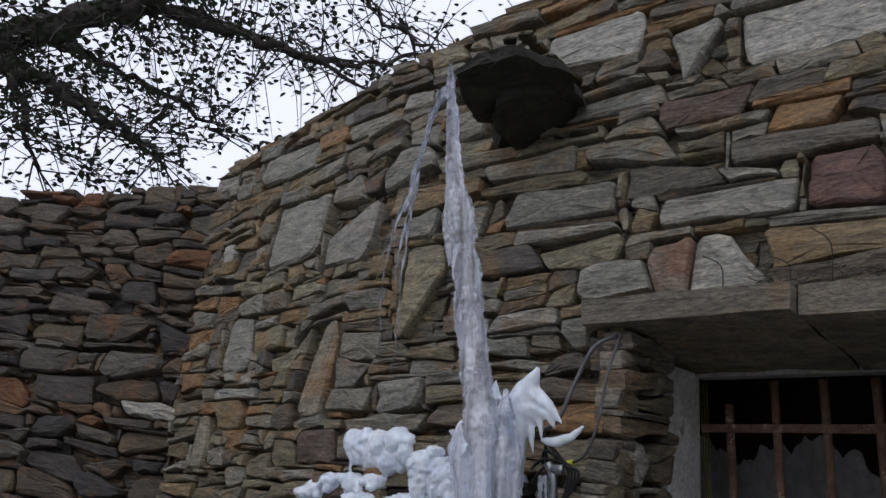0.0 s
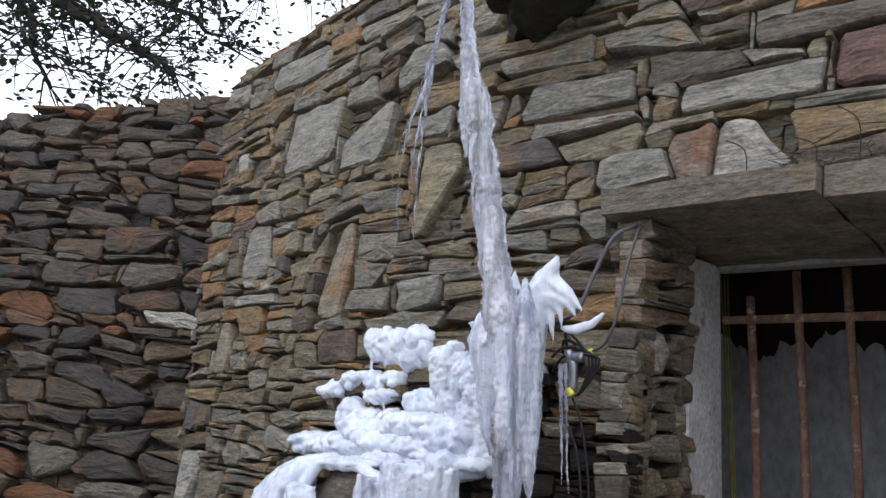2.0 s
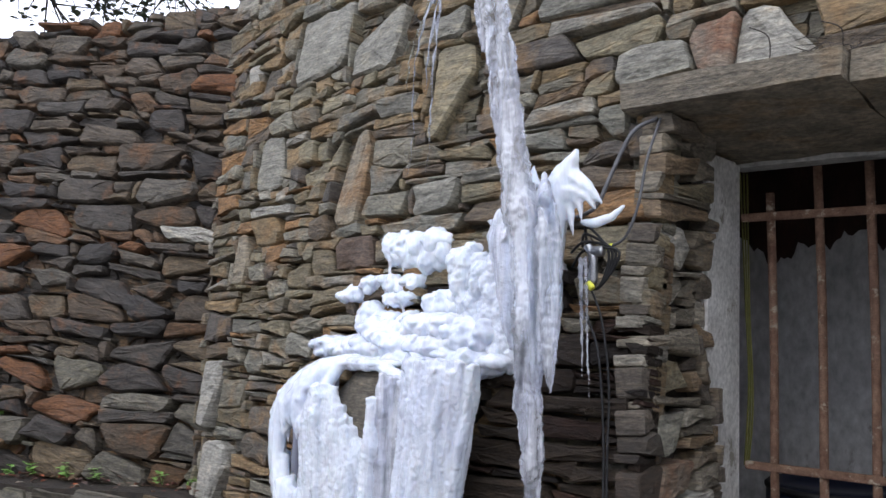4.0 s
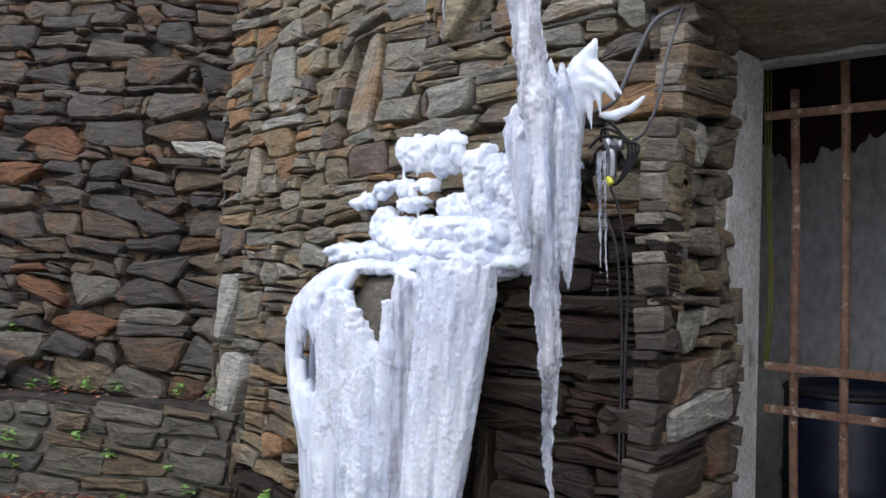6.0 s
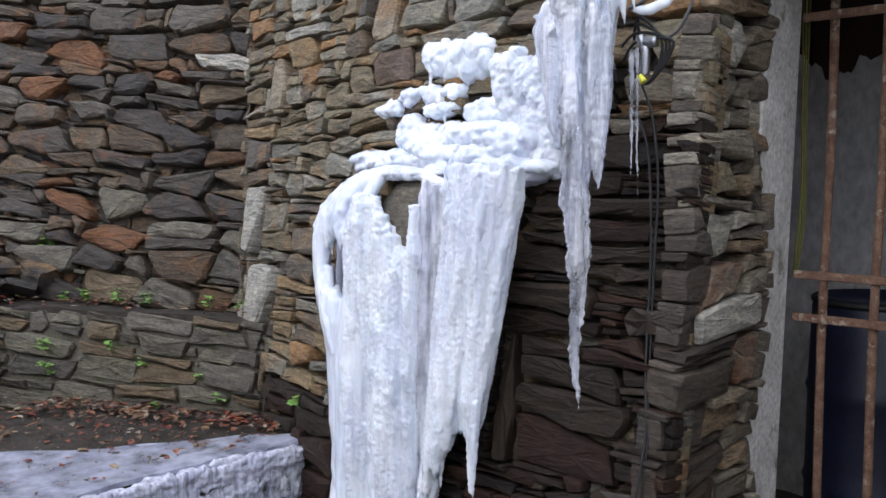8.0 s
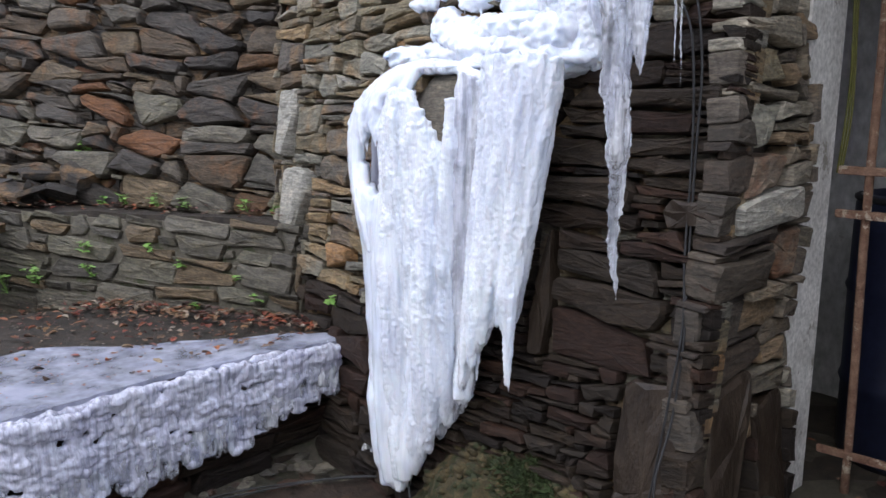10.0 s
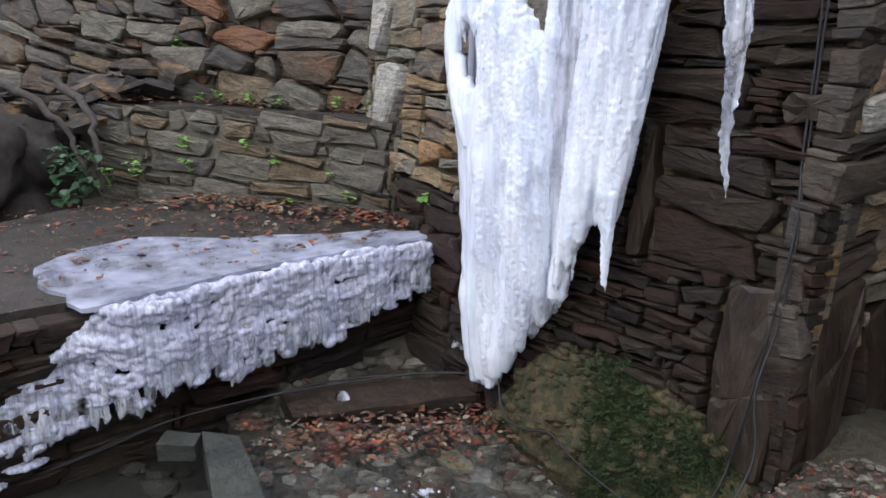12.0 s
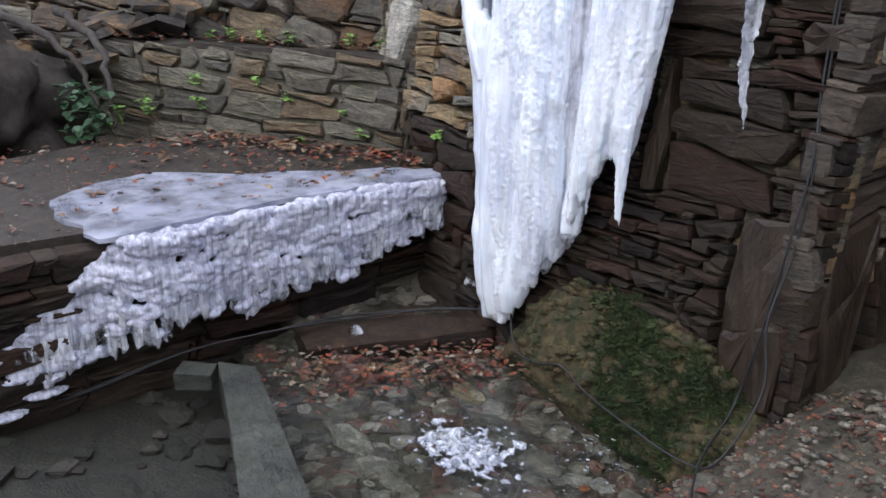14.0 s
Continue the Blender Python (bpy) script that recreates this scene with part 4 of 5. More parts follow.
strands, crust = [], []
for k in range(70):  # the recess between tongue and curtain
    x = -1.27 + 0.25 * (k + rnd.random()) / 70
    strands.append(drop(x, 2.02 + jig(0.015), 1.42 - 0.16 * rnd.random() * (x < -1.1) if x > -1.17 else 1.22, rnd.uniform(0.014, 0.024)))
ice("recess", strands, crust, frost_ice, waterfall, "clearer grooved ice between the tongue and the curtain", voxel=0.006, lump=0.009, grain=0.02)
strands, crust = [], []
for k in range(110):  # the curtain
    x = -1.13 + 0.27 * (k + rnd.random()) / 110
    strands.append(drop(x, 1.985 + 0.05 * abs(x + 0.99) / 0.15 + jig(0.025), 1.43 + jig(0.02), rnd.uniform(0.008, 0.02)))
for k in range(260):
    z = rnd.uniform(0.8, 1.44)
    x = rnd.uniform(-1.1, -0.88)
    k2 = 1 - 0.41 * (1.42 - z)
    crust.append(((-1.3 + (x + 1.3) * k2, 1.975 + 0.05 * abs(x + 0.99) / 0.15 + jig(0.012), z), (rnd.uniform(0.006, 0.013), 0.012, rnd.uniform(0.01, 0.04))))
for x, z in ((-0.985, 0.80), (-1.107, 0.78), (-1.0, 0.82)):
    strands.append(([(x + 0.01, 1.99, z), (x + 0.004, 1.99, z - 0.12), (x, 1.99, z - rnd.uniform(0.22, 0.29))], [0.02, 0.013, 0.003]))
ice("curtain", strands, crust, grain_ice, waterfall, "granular ragged curtain of ice", voxel=0.005, lump=0.008, grain=0.010)

# the ice on the bench
bm = bmesh.new()
top_line = [(-1.925, 2.13), (-1.975, 1.8), (-1.985, 1.36), (-1.945, 1.0), (-2.0, 0.88), (-2.45, 0.9), (-2.6, 1.25), (-2.35, 1.6), (-2.15, 1.95), (-2.02, 2.16)]
top = [(p.x + (0.02 * noise.noise(p * 17)), p.y + 0.035 * noise.noise(p * 14 + Vector((3, 0, 0)))) for p in smooth_line([(x, y, 0) for x, y in top_line + top_line[:1]], 7)[:-1]]
a = [bm.verts.new((x, y, 0.452 + 0.012 * noise.noise(Vector((x * 5, y * 5, 0))))) for x, y in top]
b = [bm.verts.new((x, y, 0.436)) for x, y in top]
bm.faces.new(a)
bm.faces.new(b)
for j in range(len(top)):
    k = (j + 1) % len(top)
    bm.faces.new((a[j], a[k], b[k], b[j]))
tagged(part("ice_sheet", bm, sheet_ice), "smooth grey sheet of ice on the stone shelf", "ice sheet")
fringe = empty("ice_fringe", (-2.0, 1.4, 0.44), label="granular frosted ice hanging over the front of the shelf", category="ice")
strands, crust = [], []


def bench_edge(y):
    return float(np.interp(y, [0.6, 0.85, 1.0, 1.36, 1.8, 2.14], [-2.055, -2.015, -1.93, -1.965, -1.955, -1.91]))


def fringe_top(y):
    return float(np.interp(y, [0.6, 0.8, 0.95, 2.2], [0.14, 0.30, 0.44, 0.44]))


def fringe_end(y):
    return float(np.interp(y, [0.6, 0.7, 0.95, 1.1, 1.3, 1.5, 1.7, 1.9, 2.1], [-0.02, -0.04, 0.06, 0.1, 0.06, 0.1, 0.1, 0.16, 0.24]))


for k in range(90):  # clusters of drips below the crust, with gaps between
    c = 0.62 + 1.47 * (k + rnd.random()) / 90
    reach = rnd.uniform(0.0, 0.09)
    for _ in range(rnd.randint(1, 3)):
        y = c + jig(0.012)
        end = fringe_end(y) + reach + abs(jig(0.03))
        start = min(fringe_top(y) - 0.02, end + rnd.uniform(0.08, 0.15))
        e, r = bench_edge(y), rnd.uniform(0.006, 0.013)
        strands.append(([(e, y, start), (e + 0.012 + jig(0.008), y + jig(0.008), (start + end) / 2), (e + 0.01 + jig(0.006), y + jig(0.008), end + 0.018), (e + 0.008, y + jig(0.006), end)], [r, r * 1.2, r * 1.15, 0.003]))
for k in range(1700):  # layered granular crust
    y = rnd.uniform(0.62, 2.1)
    top_, low = fringe_top(y) - 0.005, fringe_end(y) + 0.05 + 0.05 * noise.noise(Vector((y * 9, 0, 0))) + 0.03 * noise.noise(Vector((y * 31, 3, 0)))
    z = top_ - (top_ - low) * rnd.random()
    if z < low + 0.17 and noise.noise(Vector((y * 20, z * 11, 11))) > 0.05 + 3.2 * max(0.0, z - low - 0.03):
        continue
    swell = 0.5 + noise.noise(Vector((y * 5, z * 15, 0))) + 0.5 * noise.noise(Vector((y * 17, z * 24, 5)))
    crust.append(((bench_edge(y) - 0.006 + 0.012 * swell + 0.014 * abs(noise.noise(Vector((y * 3, z * 11, 2)))) * 2 + jig(0.003), y, z), (rnd.uniform(0.014, 0.02), rnd.uniform(0.013, 0.036), rnd.uniform(0.009, 0.02))))
rim = [(bench_edge(y) - 0.012 + jig(0.008), y, 0.428 + jig(0.007)) for y in np.linspace(0.93, 2.12, 30)]
ice("rim", [(rim, [rnd.uniform(0.016, 0.022) for _ in rim])], [], bench_ice, fringe, "rounded milky lip of ice", voxel=0.007, lump=0.006, grain=0.06)
for y, z in ((0.55, 0.12), (0.62, 0.05), (0.7, -0.02), (0.5, 0.0), (0.58, -0.06), (0.75, 0.1)):
    crust.append(((-2.05, y, z), (0.04, 0.07, 0.014)))
ice("crust", [], crust, bench_ice, fringe, voxel=0.0045, lump=0.008, grain=0.012)
ice("dripping_edge", strands, [], clear_ice, fringe, "clear dripping tips of the ice", voxel=0.0048, lump=0.008, grain=0.010)
for at, h in (((-1.66, 2.07, 0.02), 0.2), ((-1.70, 2.06, 0.02), 0.12), ((-1.76, 1.62, 0.0), 0.04)):
    st = ice("ice_stump", [([at, (at[0] + jig(0.01), at[1], at[2] + h * 0.6), (at[0], at[1], at[2] + h)], [0.035, 0.022, 0.012])], [], clear_ice, voxel=0.008, lump=0.02, grain=0.03)
    tagged(st, "small clear stump of ice on the ground by the wall", "ice")

# ---- falling water ----
stream = empty("water_stream", (-0.86, 2.0, 2.8), label="thin white stream of falling water from the spout", category="water stream")
for k in range(5):
    bm = bmesh.new()
    o = 0.016 * k
    pts = smooth_line([(-0.83 - o, 2.0, 2.83), (-0.93 - o, 2.02 + o, 2.74), (-1.0 - o * 1.4, 2.05 + o, 2.58), (-1.08 - o * 1.6, 2.1, 2.34), (-1.14 - o * 1.5, 2.15, 2.1), (-1.19 - o * 2, 2.18, 1.88)], 8)
    tube(bm, [p + Vector((jig(0.006), 0, 0)) for p in pts[: 36 - 8 * (k % 3)]], [0.010 * (1 - 0.026 * i) * rnd.uniform(0.15, 1.3) for i in range(36 - 8 * (k % 3))], 6)
    part("strand", bm, foam_mat if k < 4 else water_mat, stream, smooth=True)

# ---- pool and kerb ----
bm = bmesh.new()
nx, ny = 70, 70
gv = {}
for i in range(nx + 1):
    for j in range(ny + 1):
        x, y = -2.05 + 1.75 * i / nx, 0.2 + 1.9 * j / ny
        d = math.hypot(x + 1.02, y - 1.5)
        z = -0.012 + 0.014 * math.exp(-(d / 0.35) ** 2) * (noise.noise(Vector((x * 28, y * 28, 0))) + 0.6 * noise.noise(Vector((x * 60, y * 60, 3)))) + 0.002 * noise.noise(Vector((x * 9, y * 9, 5)))
        gv[i, j] = bm.verts.new((x, y, z))
for i in range(nx):
    for j in range(ny):
        c = gv[i, j].co
        if c.y < 1.26 - 0.4 * (c.x + 2.0):
            continue
        bm.faces.new((gv[i, j], gv[i + 1, j], gv[i + 1, j + 1], gv[i, j + 1]))
pool = tagged(part("water", bm, water_mat, smooth=True, fix=False), "shallow clear rippled water over stones", "water", kind="structure")
pool.visible_shadow = False
bm = bmesh.new()
mud = [bm.verts.new(p) for p in ((-2.9, 0.1, -0.13), (-0.6, 0.1, -0.13), (-1.0, 0.9, -0.13), (-1.8, 1.16, -0.13), (-2.1, 1.4, -0.13), (-2.9, 1.5, -0.13))]
bm.faces.new(mud)
r = bmesh.ops.extrude_face_region(bm, geom=bm.faces[:])
for v in r["geom"]:
    if isinstance(v, bmesh.types.BMVert):
        v.co.z -= 0.2
tagged(part("basin_mud", bm, mud_mat), "dark mud at the bottom of the lower basin", "mud", kind="structure")
bm = bmesh.new()
for k in range(110):
    x, y, s = rnd.uniform(-2.6, -1.2), rnd.uniform(0.2, 1.3), rnd.uniform(0.012, 0.06)
    if y > 1.28 - 0.4 * (x + 2.0):
        continue
    blob(bm, (x, y, -0.13 + s * 0.1), (s * rnd.uniform(0.8, 1.8), s * rnd.uniform(0.7, 1.3), s * 0.5), 1, 0.6)
basin_stone = stone_material("basin_stones", [(0.018, 0.018, 0.012), (0.03, 0.028, 0.02), (0.014, 0.017, 0.009), (0.05, 0.044, 0.034), (0.02, 0.016, 0.012)], 0.8, (0.03, 0.028, 0.018), islands=True)
tagged(part("basin_stones", bm, basin_stone), "dark slimy stones in the mud of the lower basin", "stones", kind="stuff")
froth = []
for k in range(60):
    a, d, r = rnd.uniform(0, 6.28), abs(rnd.gauss(0, 0.07)), rnd.uniform(0.006, 0.016)
    froth.append(((-1.02 + d * math.cos(a) * 1.5, 1.46 + d * math.sin(a) * 0.8, -0.012 + abs(rnd.gauss(0, 0.01))), (r * rnd.uniform(1, 2), r * rnd.uniform(0.6, 1.4), r * 0.5)))
for k in range(700):
    a, d = rnd.uniform(0, 6.28), abs(rnd.gauss(0, 0.2 if k % 3 == 0 else 0.11))
    r = rnd.uniform(0.003, 0.009) * (1.3 - min(1.0, d * 3.2))
    froth.append(((-1.02 + d * math.cos(a) * 1.4, 1.48 + d * math.sin(a) * 0.8, -0.014 + abs(rnd.gauss(0, 0.005))), (r * rnd.uniform(1, 2.4), r * rnd.uniform(0.6, 1.6), r * 0.36)))
for k in range(90):
    r = rnd.uniform(0.002, 0.006)
    froth.append(((-0.8 + rnd.gauss(0, 0.09), 1.72 + rnd.gauss(0, 0.05), -0.014), (r * 1.8, r, r * 0.6)))
tagged(ice("splash", [], froth, foam_mat, voxel=0.0045, lump=0.007, grain=0.012), "white foam where the water falls into the pool", "foam", kind="stuff")

kerb = empty("stone_kerb", (-1.9, 1.2, -0.1), label="squared grey-green stone kerb around the lower basin", category="kerb")
slab("beam", [(-1.82, 1.15, 0.03), (-1.72, 1.225, 0.03), (-0.62, 0.90, 0.03), (-0.72, 0.74, 0.03)], (0, 0, -0.3), kerb_mat, kerb, rough=0.01)
slab("arm", [(-1.82, 1.15, 0.024), (-1.765, 1.10, 0.024), (-1.84, 1.02, 0.02), (-1.90, 1.07, 0.02)], (0, 0, -0.05), kerb_mat, kerb, rough=0.012)
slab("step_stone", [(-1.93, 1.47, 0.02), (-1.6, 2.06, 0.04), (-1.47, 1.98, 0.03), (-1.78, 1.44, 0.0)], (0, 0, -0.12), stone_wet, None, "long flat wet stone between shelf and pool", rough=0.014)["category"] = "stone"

# pebbles in and round the pool
bm = bmesh.new()
for k in range(1900):
    x, y = rnd.uniform(-2.0, -0.45), rnd.uniform(0.5, 2.1)
    if y < 1.33 - 0.4 * (x + 2.0) or (x > -0.62 and rnd.random() < 0.8):
        continue
    s = rnd.choice((rnd.uniform(0.006, 0.02), rnd.uniform(0.015, 0.045)))
    blob(bm, (x, y, ground_z(x, y) + s * 0.1), (s * rnd.uniform(0.8, 1.6), s * rnd.uniform(0.8, 1.4), s * 0.45), 1, 0.5)
pebble_mat = stone_material("pebbles", [(0.11, 0.10, 0.082), (0.17, 0.16, 0.13), (0.075, 0.066, 0.055), (0.21, 0.19, 0.15), (0.16, 0.085, 0.06), (0.10, 0.06, 0.045), (0.30, 0.28, 0.24)], 0.4, (0.10, 0.08, 0.06), islands=True)
for k in range(1300):
    x, y = rnd.uniform(-0.62, 0.1), rnd.uniform(1.5, 2.12)
    s = rnd.uniform(0.003, 0.012)
    blob(bm, (x, y, ground_z(x, y) + s * 0.2), (s * rnd.uniform(0.8, 1.6), s * rnd.uniform(0.8, 1.4), s * 0.6), 1, 0.5)
tagged(part("pebbles", bm, pebble_mat), "small wet pebbles and stone chips in the pool", "pebbles", kind="stuff")
for x, y, s, mt, lab in ((-1.60, 1.52, 0.12, "red", "wet reddish stone lying in the leaves"), (-1.30, 1.72, 0.07, "buff", "flat buff stone under the water"), (-1.45, 1.62, 0.05, "grey", "grey stone in the pool"), (-1.05, 1.75, 0.06, "dark", "dark stone in the pool"), (-1.3, 1.3, 0.08, "grey", "grey stone in the pool"), (-0.75, 1.5, 0.09, "brown", "brown stone in the pool")):
    bm = bmesh.new()
    blob(bm, (x, y, ground_z(x, y) + 0.02), (s, s * 0.6, s * 0.45), 2, 0.6)
    tagged(part("loose_stone", bm, TINTS[mt]), lab, "stone")

# ---- mossy bank at the foot of the wall ----
def bank(x, v):
    """A point on the bank: v from its foot in the water up to the wall."""
    foot = float(np.interp(x, [-1.44, -1.01, -0.77, -0.52], [1.93, 1.87, 1.83, 1.80]))
    crest = float(np.interp(x, [-1.36, -1.26, -1.1, -0.9, -0.73, -0.6, -0.5, -0.38], [0.10, 0.25, 0.30, 0.29, 0.27, 0.19, 0.13, 0.06]))
    y = foot + (front_y(x, crest) + 0.02 - foot) * v ** 1.5
    z = -0.06 + (crest + 0.06) * math.sin(min(1.0, v) * math.pi / 2) ** 0.9
    q = Vector((x, y, z))
    return q + Vector((0.02 * noise.noise(q * 8), 0.03 * noise.noise(q * 7 + Vector((4, 0, 0))) - 0.02 * abs(noise.noise(q * 18)), 0.045 * noise.noise(q * 9) + 0.032 * noise.noise(q * 24)))


bm = bmesh.new()
rows = []
for i in range(81):
    x = -1.36 + 0.98 * i / 80
    col = [bm.verts.new(bank(x, k / 24)) for k in range(25)]
    col.append(bm.verts.new((x, col[-1].co.y + 0.06, -0.1)))
    col.append(bm.verts.new((x, col[0].co.y, -0.1)))
    rows.append(col)
for r0, r1 in zip(rows, rows[1:]):
    for k in range(len(r0)):
        bm.faces.new((r0[k], r1[k], r1[(k + 1) % len(r0)], r0[(k + 1) % len(r0)]))
bm.faces.new(rows[0])
bm.faces.new(rows[-1])
for k in range(420):
    q, r = bank(rnd.uniform(-1.34, -0.45), rnd.uniform(0.05, 0.98)), rnd.uniform(0.005, 0.02)
    blob(bm, q, (r * rnd.uniform(1, 1.8), r, r * rnd.uniform(0.6, 1.0)), 1, 0.6)
tagged(part("mossy_bank", bm, mossy_rock, smooth=True), "ochre tufa bank grown with moss below the wall", "rock")
bm = bmesh.new()
for k in range(24000):
    x, v = rnd.uniform(-1.1, -0.5), rnd.random()
    edge_ = noise.noise(Vector((x * 9, v * 3, 2))) * 0.12
    thin = min(x - (-1.06 + 0.10 * (1 - v) + edge_), -0.54 + edge_ - x, 1.0 if x < -0.84 else (0.85 - v) * 0.5 + edge_)
    if rnd.random() > thin * 14 or noise.noise(Vector((x * 22, v * 9, 8))) < -0.35:
        continue
    q = bank(x, v)
    d = Vector((jig(0.7), -0.6 + jig(0.6), 0.5 + jig(0.5))).normalized() * rnd.uniform(0.018, 0.042)
    s = Vector((1, jig(1), jig(1))).normalized() * 0.004
    bm.faces.new([bm.verts.new(p) for p in (q - s, q + s, q + d + s * 0.3 - Vector((0, 0, 0.006)))])
tagged(part("moss_tufts", bm, blade_mat, fix=False), "green feathery moss covering the bank", "moss", kind="stuff")
# earth bank and roots at the far left
bm = bmesh.new()
blob(bm, (-4.0, 0.8, 0.25), (0.55, 0.65, 0.62), 5, 0.5)
for v in bm.verts:
    v.co += Vector((noise.noise(v.co * 6), noise.noise(v.co * 6 + Vector((5, 0, 0))), noise.noise(v.co * 7 + Vector((0, 5, 0))))) * 0.09 + Vector((0, 0, 1)) * 0.05 * noise.noise(v.co * 19)
tagged(part("earth_bank", bm, bark, smooth=True), "dark earth bank beside the stone shelf", "earth bank", kind="structure")
for pts in ([(-3.3, 1.35, 0.55), (-3.4, 1.3, 0.75), (-3.7, 1.2, 0.9), (-4.0, 1.0, 1.0)], [(-3.28, 1.38, 0.5), (-3.35, 1.4, 0.68), (-3.6, 1.45, 0.84), (-4.0, 1.4, 0.95)]):
    bm = bmesh.new()
    tube(bm, [p + Vector((jig(0.015), jig(0.015), jig(0.02))) for p in smooth_line(pts)], list(np.linspace(0.008, 0.024, 19)), 8)
    tagged(part("root", bm, bark, smooth=True), "gnarled bare root crossing the ledge end", "root")

for k in range(20):
    x = -3.65 - 0.75 * rnd.random()
    st = new("rubble_stone", stone_mesh(k, brown_chink, False))
    w, d, h = rnd.uniform(0.1, 0.24), rnd.uniform(0.05, 0.1), rnd.uniform(0.04, 0.08)
    y = 1.25 + 0.55 * rnd.random() + 0.35 * (x + 4.0)
    st.matrix_basis = pose(x, y, 0.62 + 0.35 * max(0, y - 1.1) + 0.1 * rnd.random(), rnd.uniform(-20, 20), rnd.uniform(-25, 25), rnd.uniform(-30, 60)) @ Matrix.Diagonal((w, d, h, 1))
    tagged(st, "tumbled flat stone lying on the earth bank", "stone", "rubble on the bank")

# ---- cables on the pier ----
cable = empty("black_cables", (-0.5, 2.1, 1.0), label="black electric cables running down the pier to the ground", category="cable")


def run(parent, pts, r, mat, name="strand", label=""):
    bm = bmesh.new()
    tube(bm, smooth_line(pts), r, 8)
    return part(name, bm, mat, parent, label, True)


run(cable, [(-0.62, 2.17, 1.62), (-0.60, 2.16, 1.7), (-0.58, 2.16, 1.64), (-0.55, 2.16, 1.56), (-0.53, 2.16, 1.4), (-0.53, 2.15, 1.2), (-0.52, 2.12, 0.9), (-0.5, 2.08, 0.75), (-0.5, 2.04, 0.55), (-0.5, 1.97, 0.4), (-0.46, 1.92, 0.25), (-0.48, 1.80, 0.10), (-0.56, 1.785, 0.06), (-0.75, 1.81, 0.06), (-0.93, 1.84, 0.07), (-1.05, 1.86, 0.10), (-1.16, 1.88, 0.06), (-1.28, 1.90, 0.05), (-1.36, 1.95, 0.12), (-1.42, 2.03, 0.16)], 0.0032, black_plastic)
run(cable, [(-0.60, 2.16, 1.58), (-0.56, 2.15, 1.5), (-0.545, 2.15, 1.38), (-0.54, 2.15, 1.2), (-0.53, 2.12, 0.95), (-0.505, 2.08, 0.78), (-0.51, 2.04, 0.6), (-0.53, 2.0, 0.35), (-0.555, 1.96, 0.15), (-0.5, 1.75, 0.1), (-0.35, 1.5, 0.1)], 0.0032, black_plastic)
for k in range(4):
    a = k * 1.3
    run(cable, [(-0.59 + 0.03 * math.cos(a), 2.12, 1.72 + 0.03 * math.sin(a)), (-0.56, 2.10, 1.80 - 0.02 * k), (-0.50 + 0.01 * k, 2.11, 1.73), (-0.54, 2.12, 1.64), (-0.59, 2.11, 1.68)], 0.0038, black_plastic, "loop")
grey_cable = empty("grey_cable", (-0.5, 2.2, 1.9), label="grey cable looped from the lintel to the pier", category="cable")
run(grey_cable, [(-0.46, 2.3, 2.1), (-0.5, 2.24, 2.06), (-0.54, 2.2, 1.95), (-0.57, 2.17, 1.86), (-0.62, 2.15, 1.83)], 0.006, grey_plastic)
run(grey_cable, [(-0.45, 2.3, 2.1), (-0.46, 2.24, 1.98), (-0.47, 2.21, 1.86), (-0.5, 2.2, 1.78), (-0.54, 2.2, 1.755)], 0.004, grey_plastic)
run(grey_cable, [(-0.54, 2.2, 1.755), (-0.565, 2.2, 1.75)], 0.008, yellow_plastic, "end_cap", "yellow end cap")
tap = empty("pipe_fitting", (-0.58, 2.15, 1.7), label="small steel pipe fitting with a yellow cap", category="fitting")
run(tap, [(-0.555, 2.1, 1.75), (-0.54, 2.1, 1.72), (-0.54, 2.1, 1.655)], 0.012, steel, "pipe")
run(tap, [(-0.54, 2.1, 1.735), (-0.51, 2.1, 1.735)], 0.014, steel, "collar")
run(tap, [(-0.548, 2.09, 1.655), (-0.535, 2.09, 1.64)], 0.009, yellow_plastic, "cap")
ground_cable = empty("ground_cable", (-1.8, 1.7, 0.0), label="thin black cable lying along the foot of the shelf", category="cable")
run(ground_cable, [(-1.5, 2.08, 0.06), (-1.66, 1.92, 0.06), (-1.80, 1.65, 0.05), (-1.87, 1.42, 0.05), (-1.93, 1.12, 0.04), (-2.02, 0.85, -0.04), (-2.1, 0.6, -0.1)], 0.0032, black_plastic)
run(ground_cable, [(-1.5, 2.06, 0.07), (-1.68, 1.88, 0.06), (-1.83, 1.62, 0.055), (-1.88, 1.38, 0.05), (-1.95, 1.08, 0.03), (-2.04, 0.8, -0.05), (-2.1, 0.55, -0.1)], 0.0032, black_plastic)


# ---- leaves, weeds, ivy ----
def leaf_shape(bm, at, length, width, heading, lift, curl=0.2):
    """A small folded leaf of four faces."""
    f = Vector((math.cos(heading) * math.cos(lift), math.sin(heading) * math.cos(lift), math.sin(lift)))
    s = f.cross(Vector((0, 0, 1)))
    s = s.normalized() if s.length > 0.01 else Vector((1, 0, 0))
    n = s.cross(f)
    at = Vector(at)
    mid = [bm.verts.new(at + f * length * k - n * (width * curl * 0.5)) for k in (0, 0.5, 1)]
    for sg in (-1, 1):
        e = [bm.verts.new(at + f * length * k + s * (sg * width * 0.5) + n * (width * curl)) for k in (0.3, 0.7)]
        bm.faces.new((mid[0], e[0], e[1], mid[1]) if sg > 0 else (mid[0], mid[1], e[1], e[0]))
        bm.faces.new((mid[1], e[1], mid[2]) if sg > 0 else (mid[1], mid[2], e[1]))


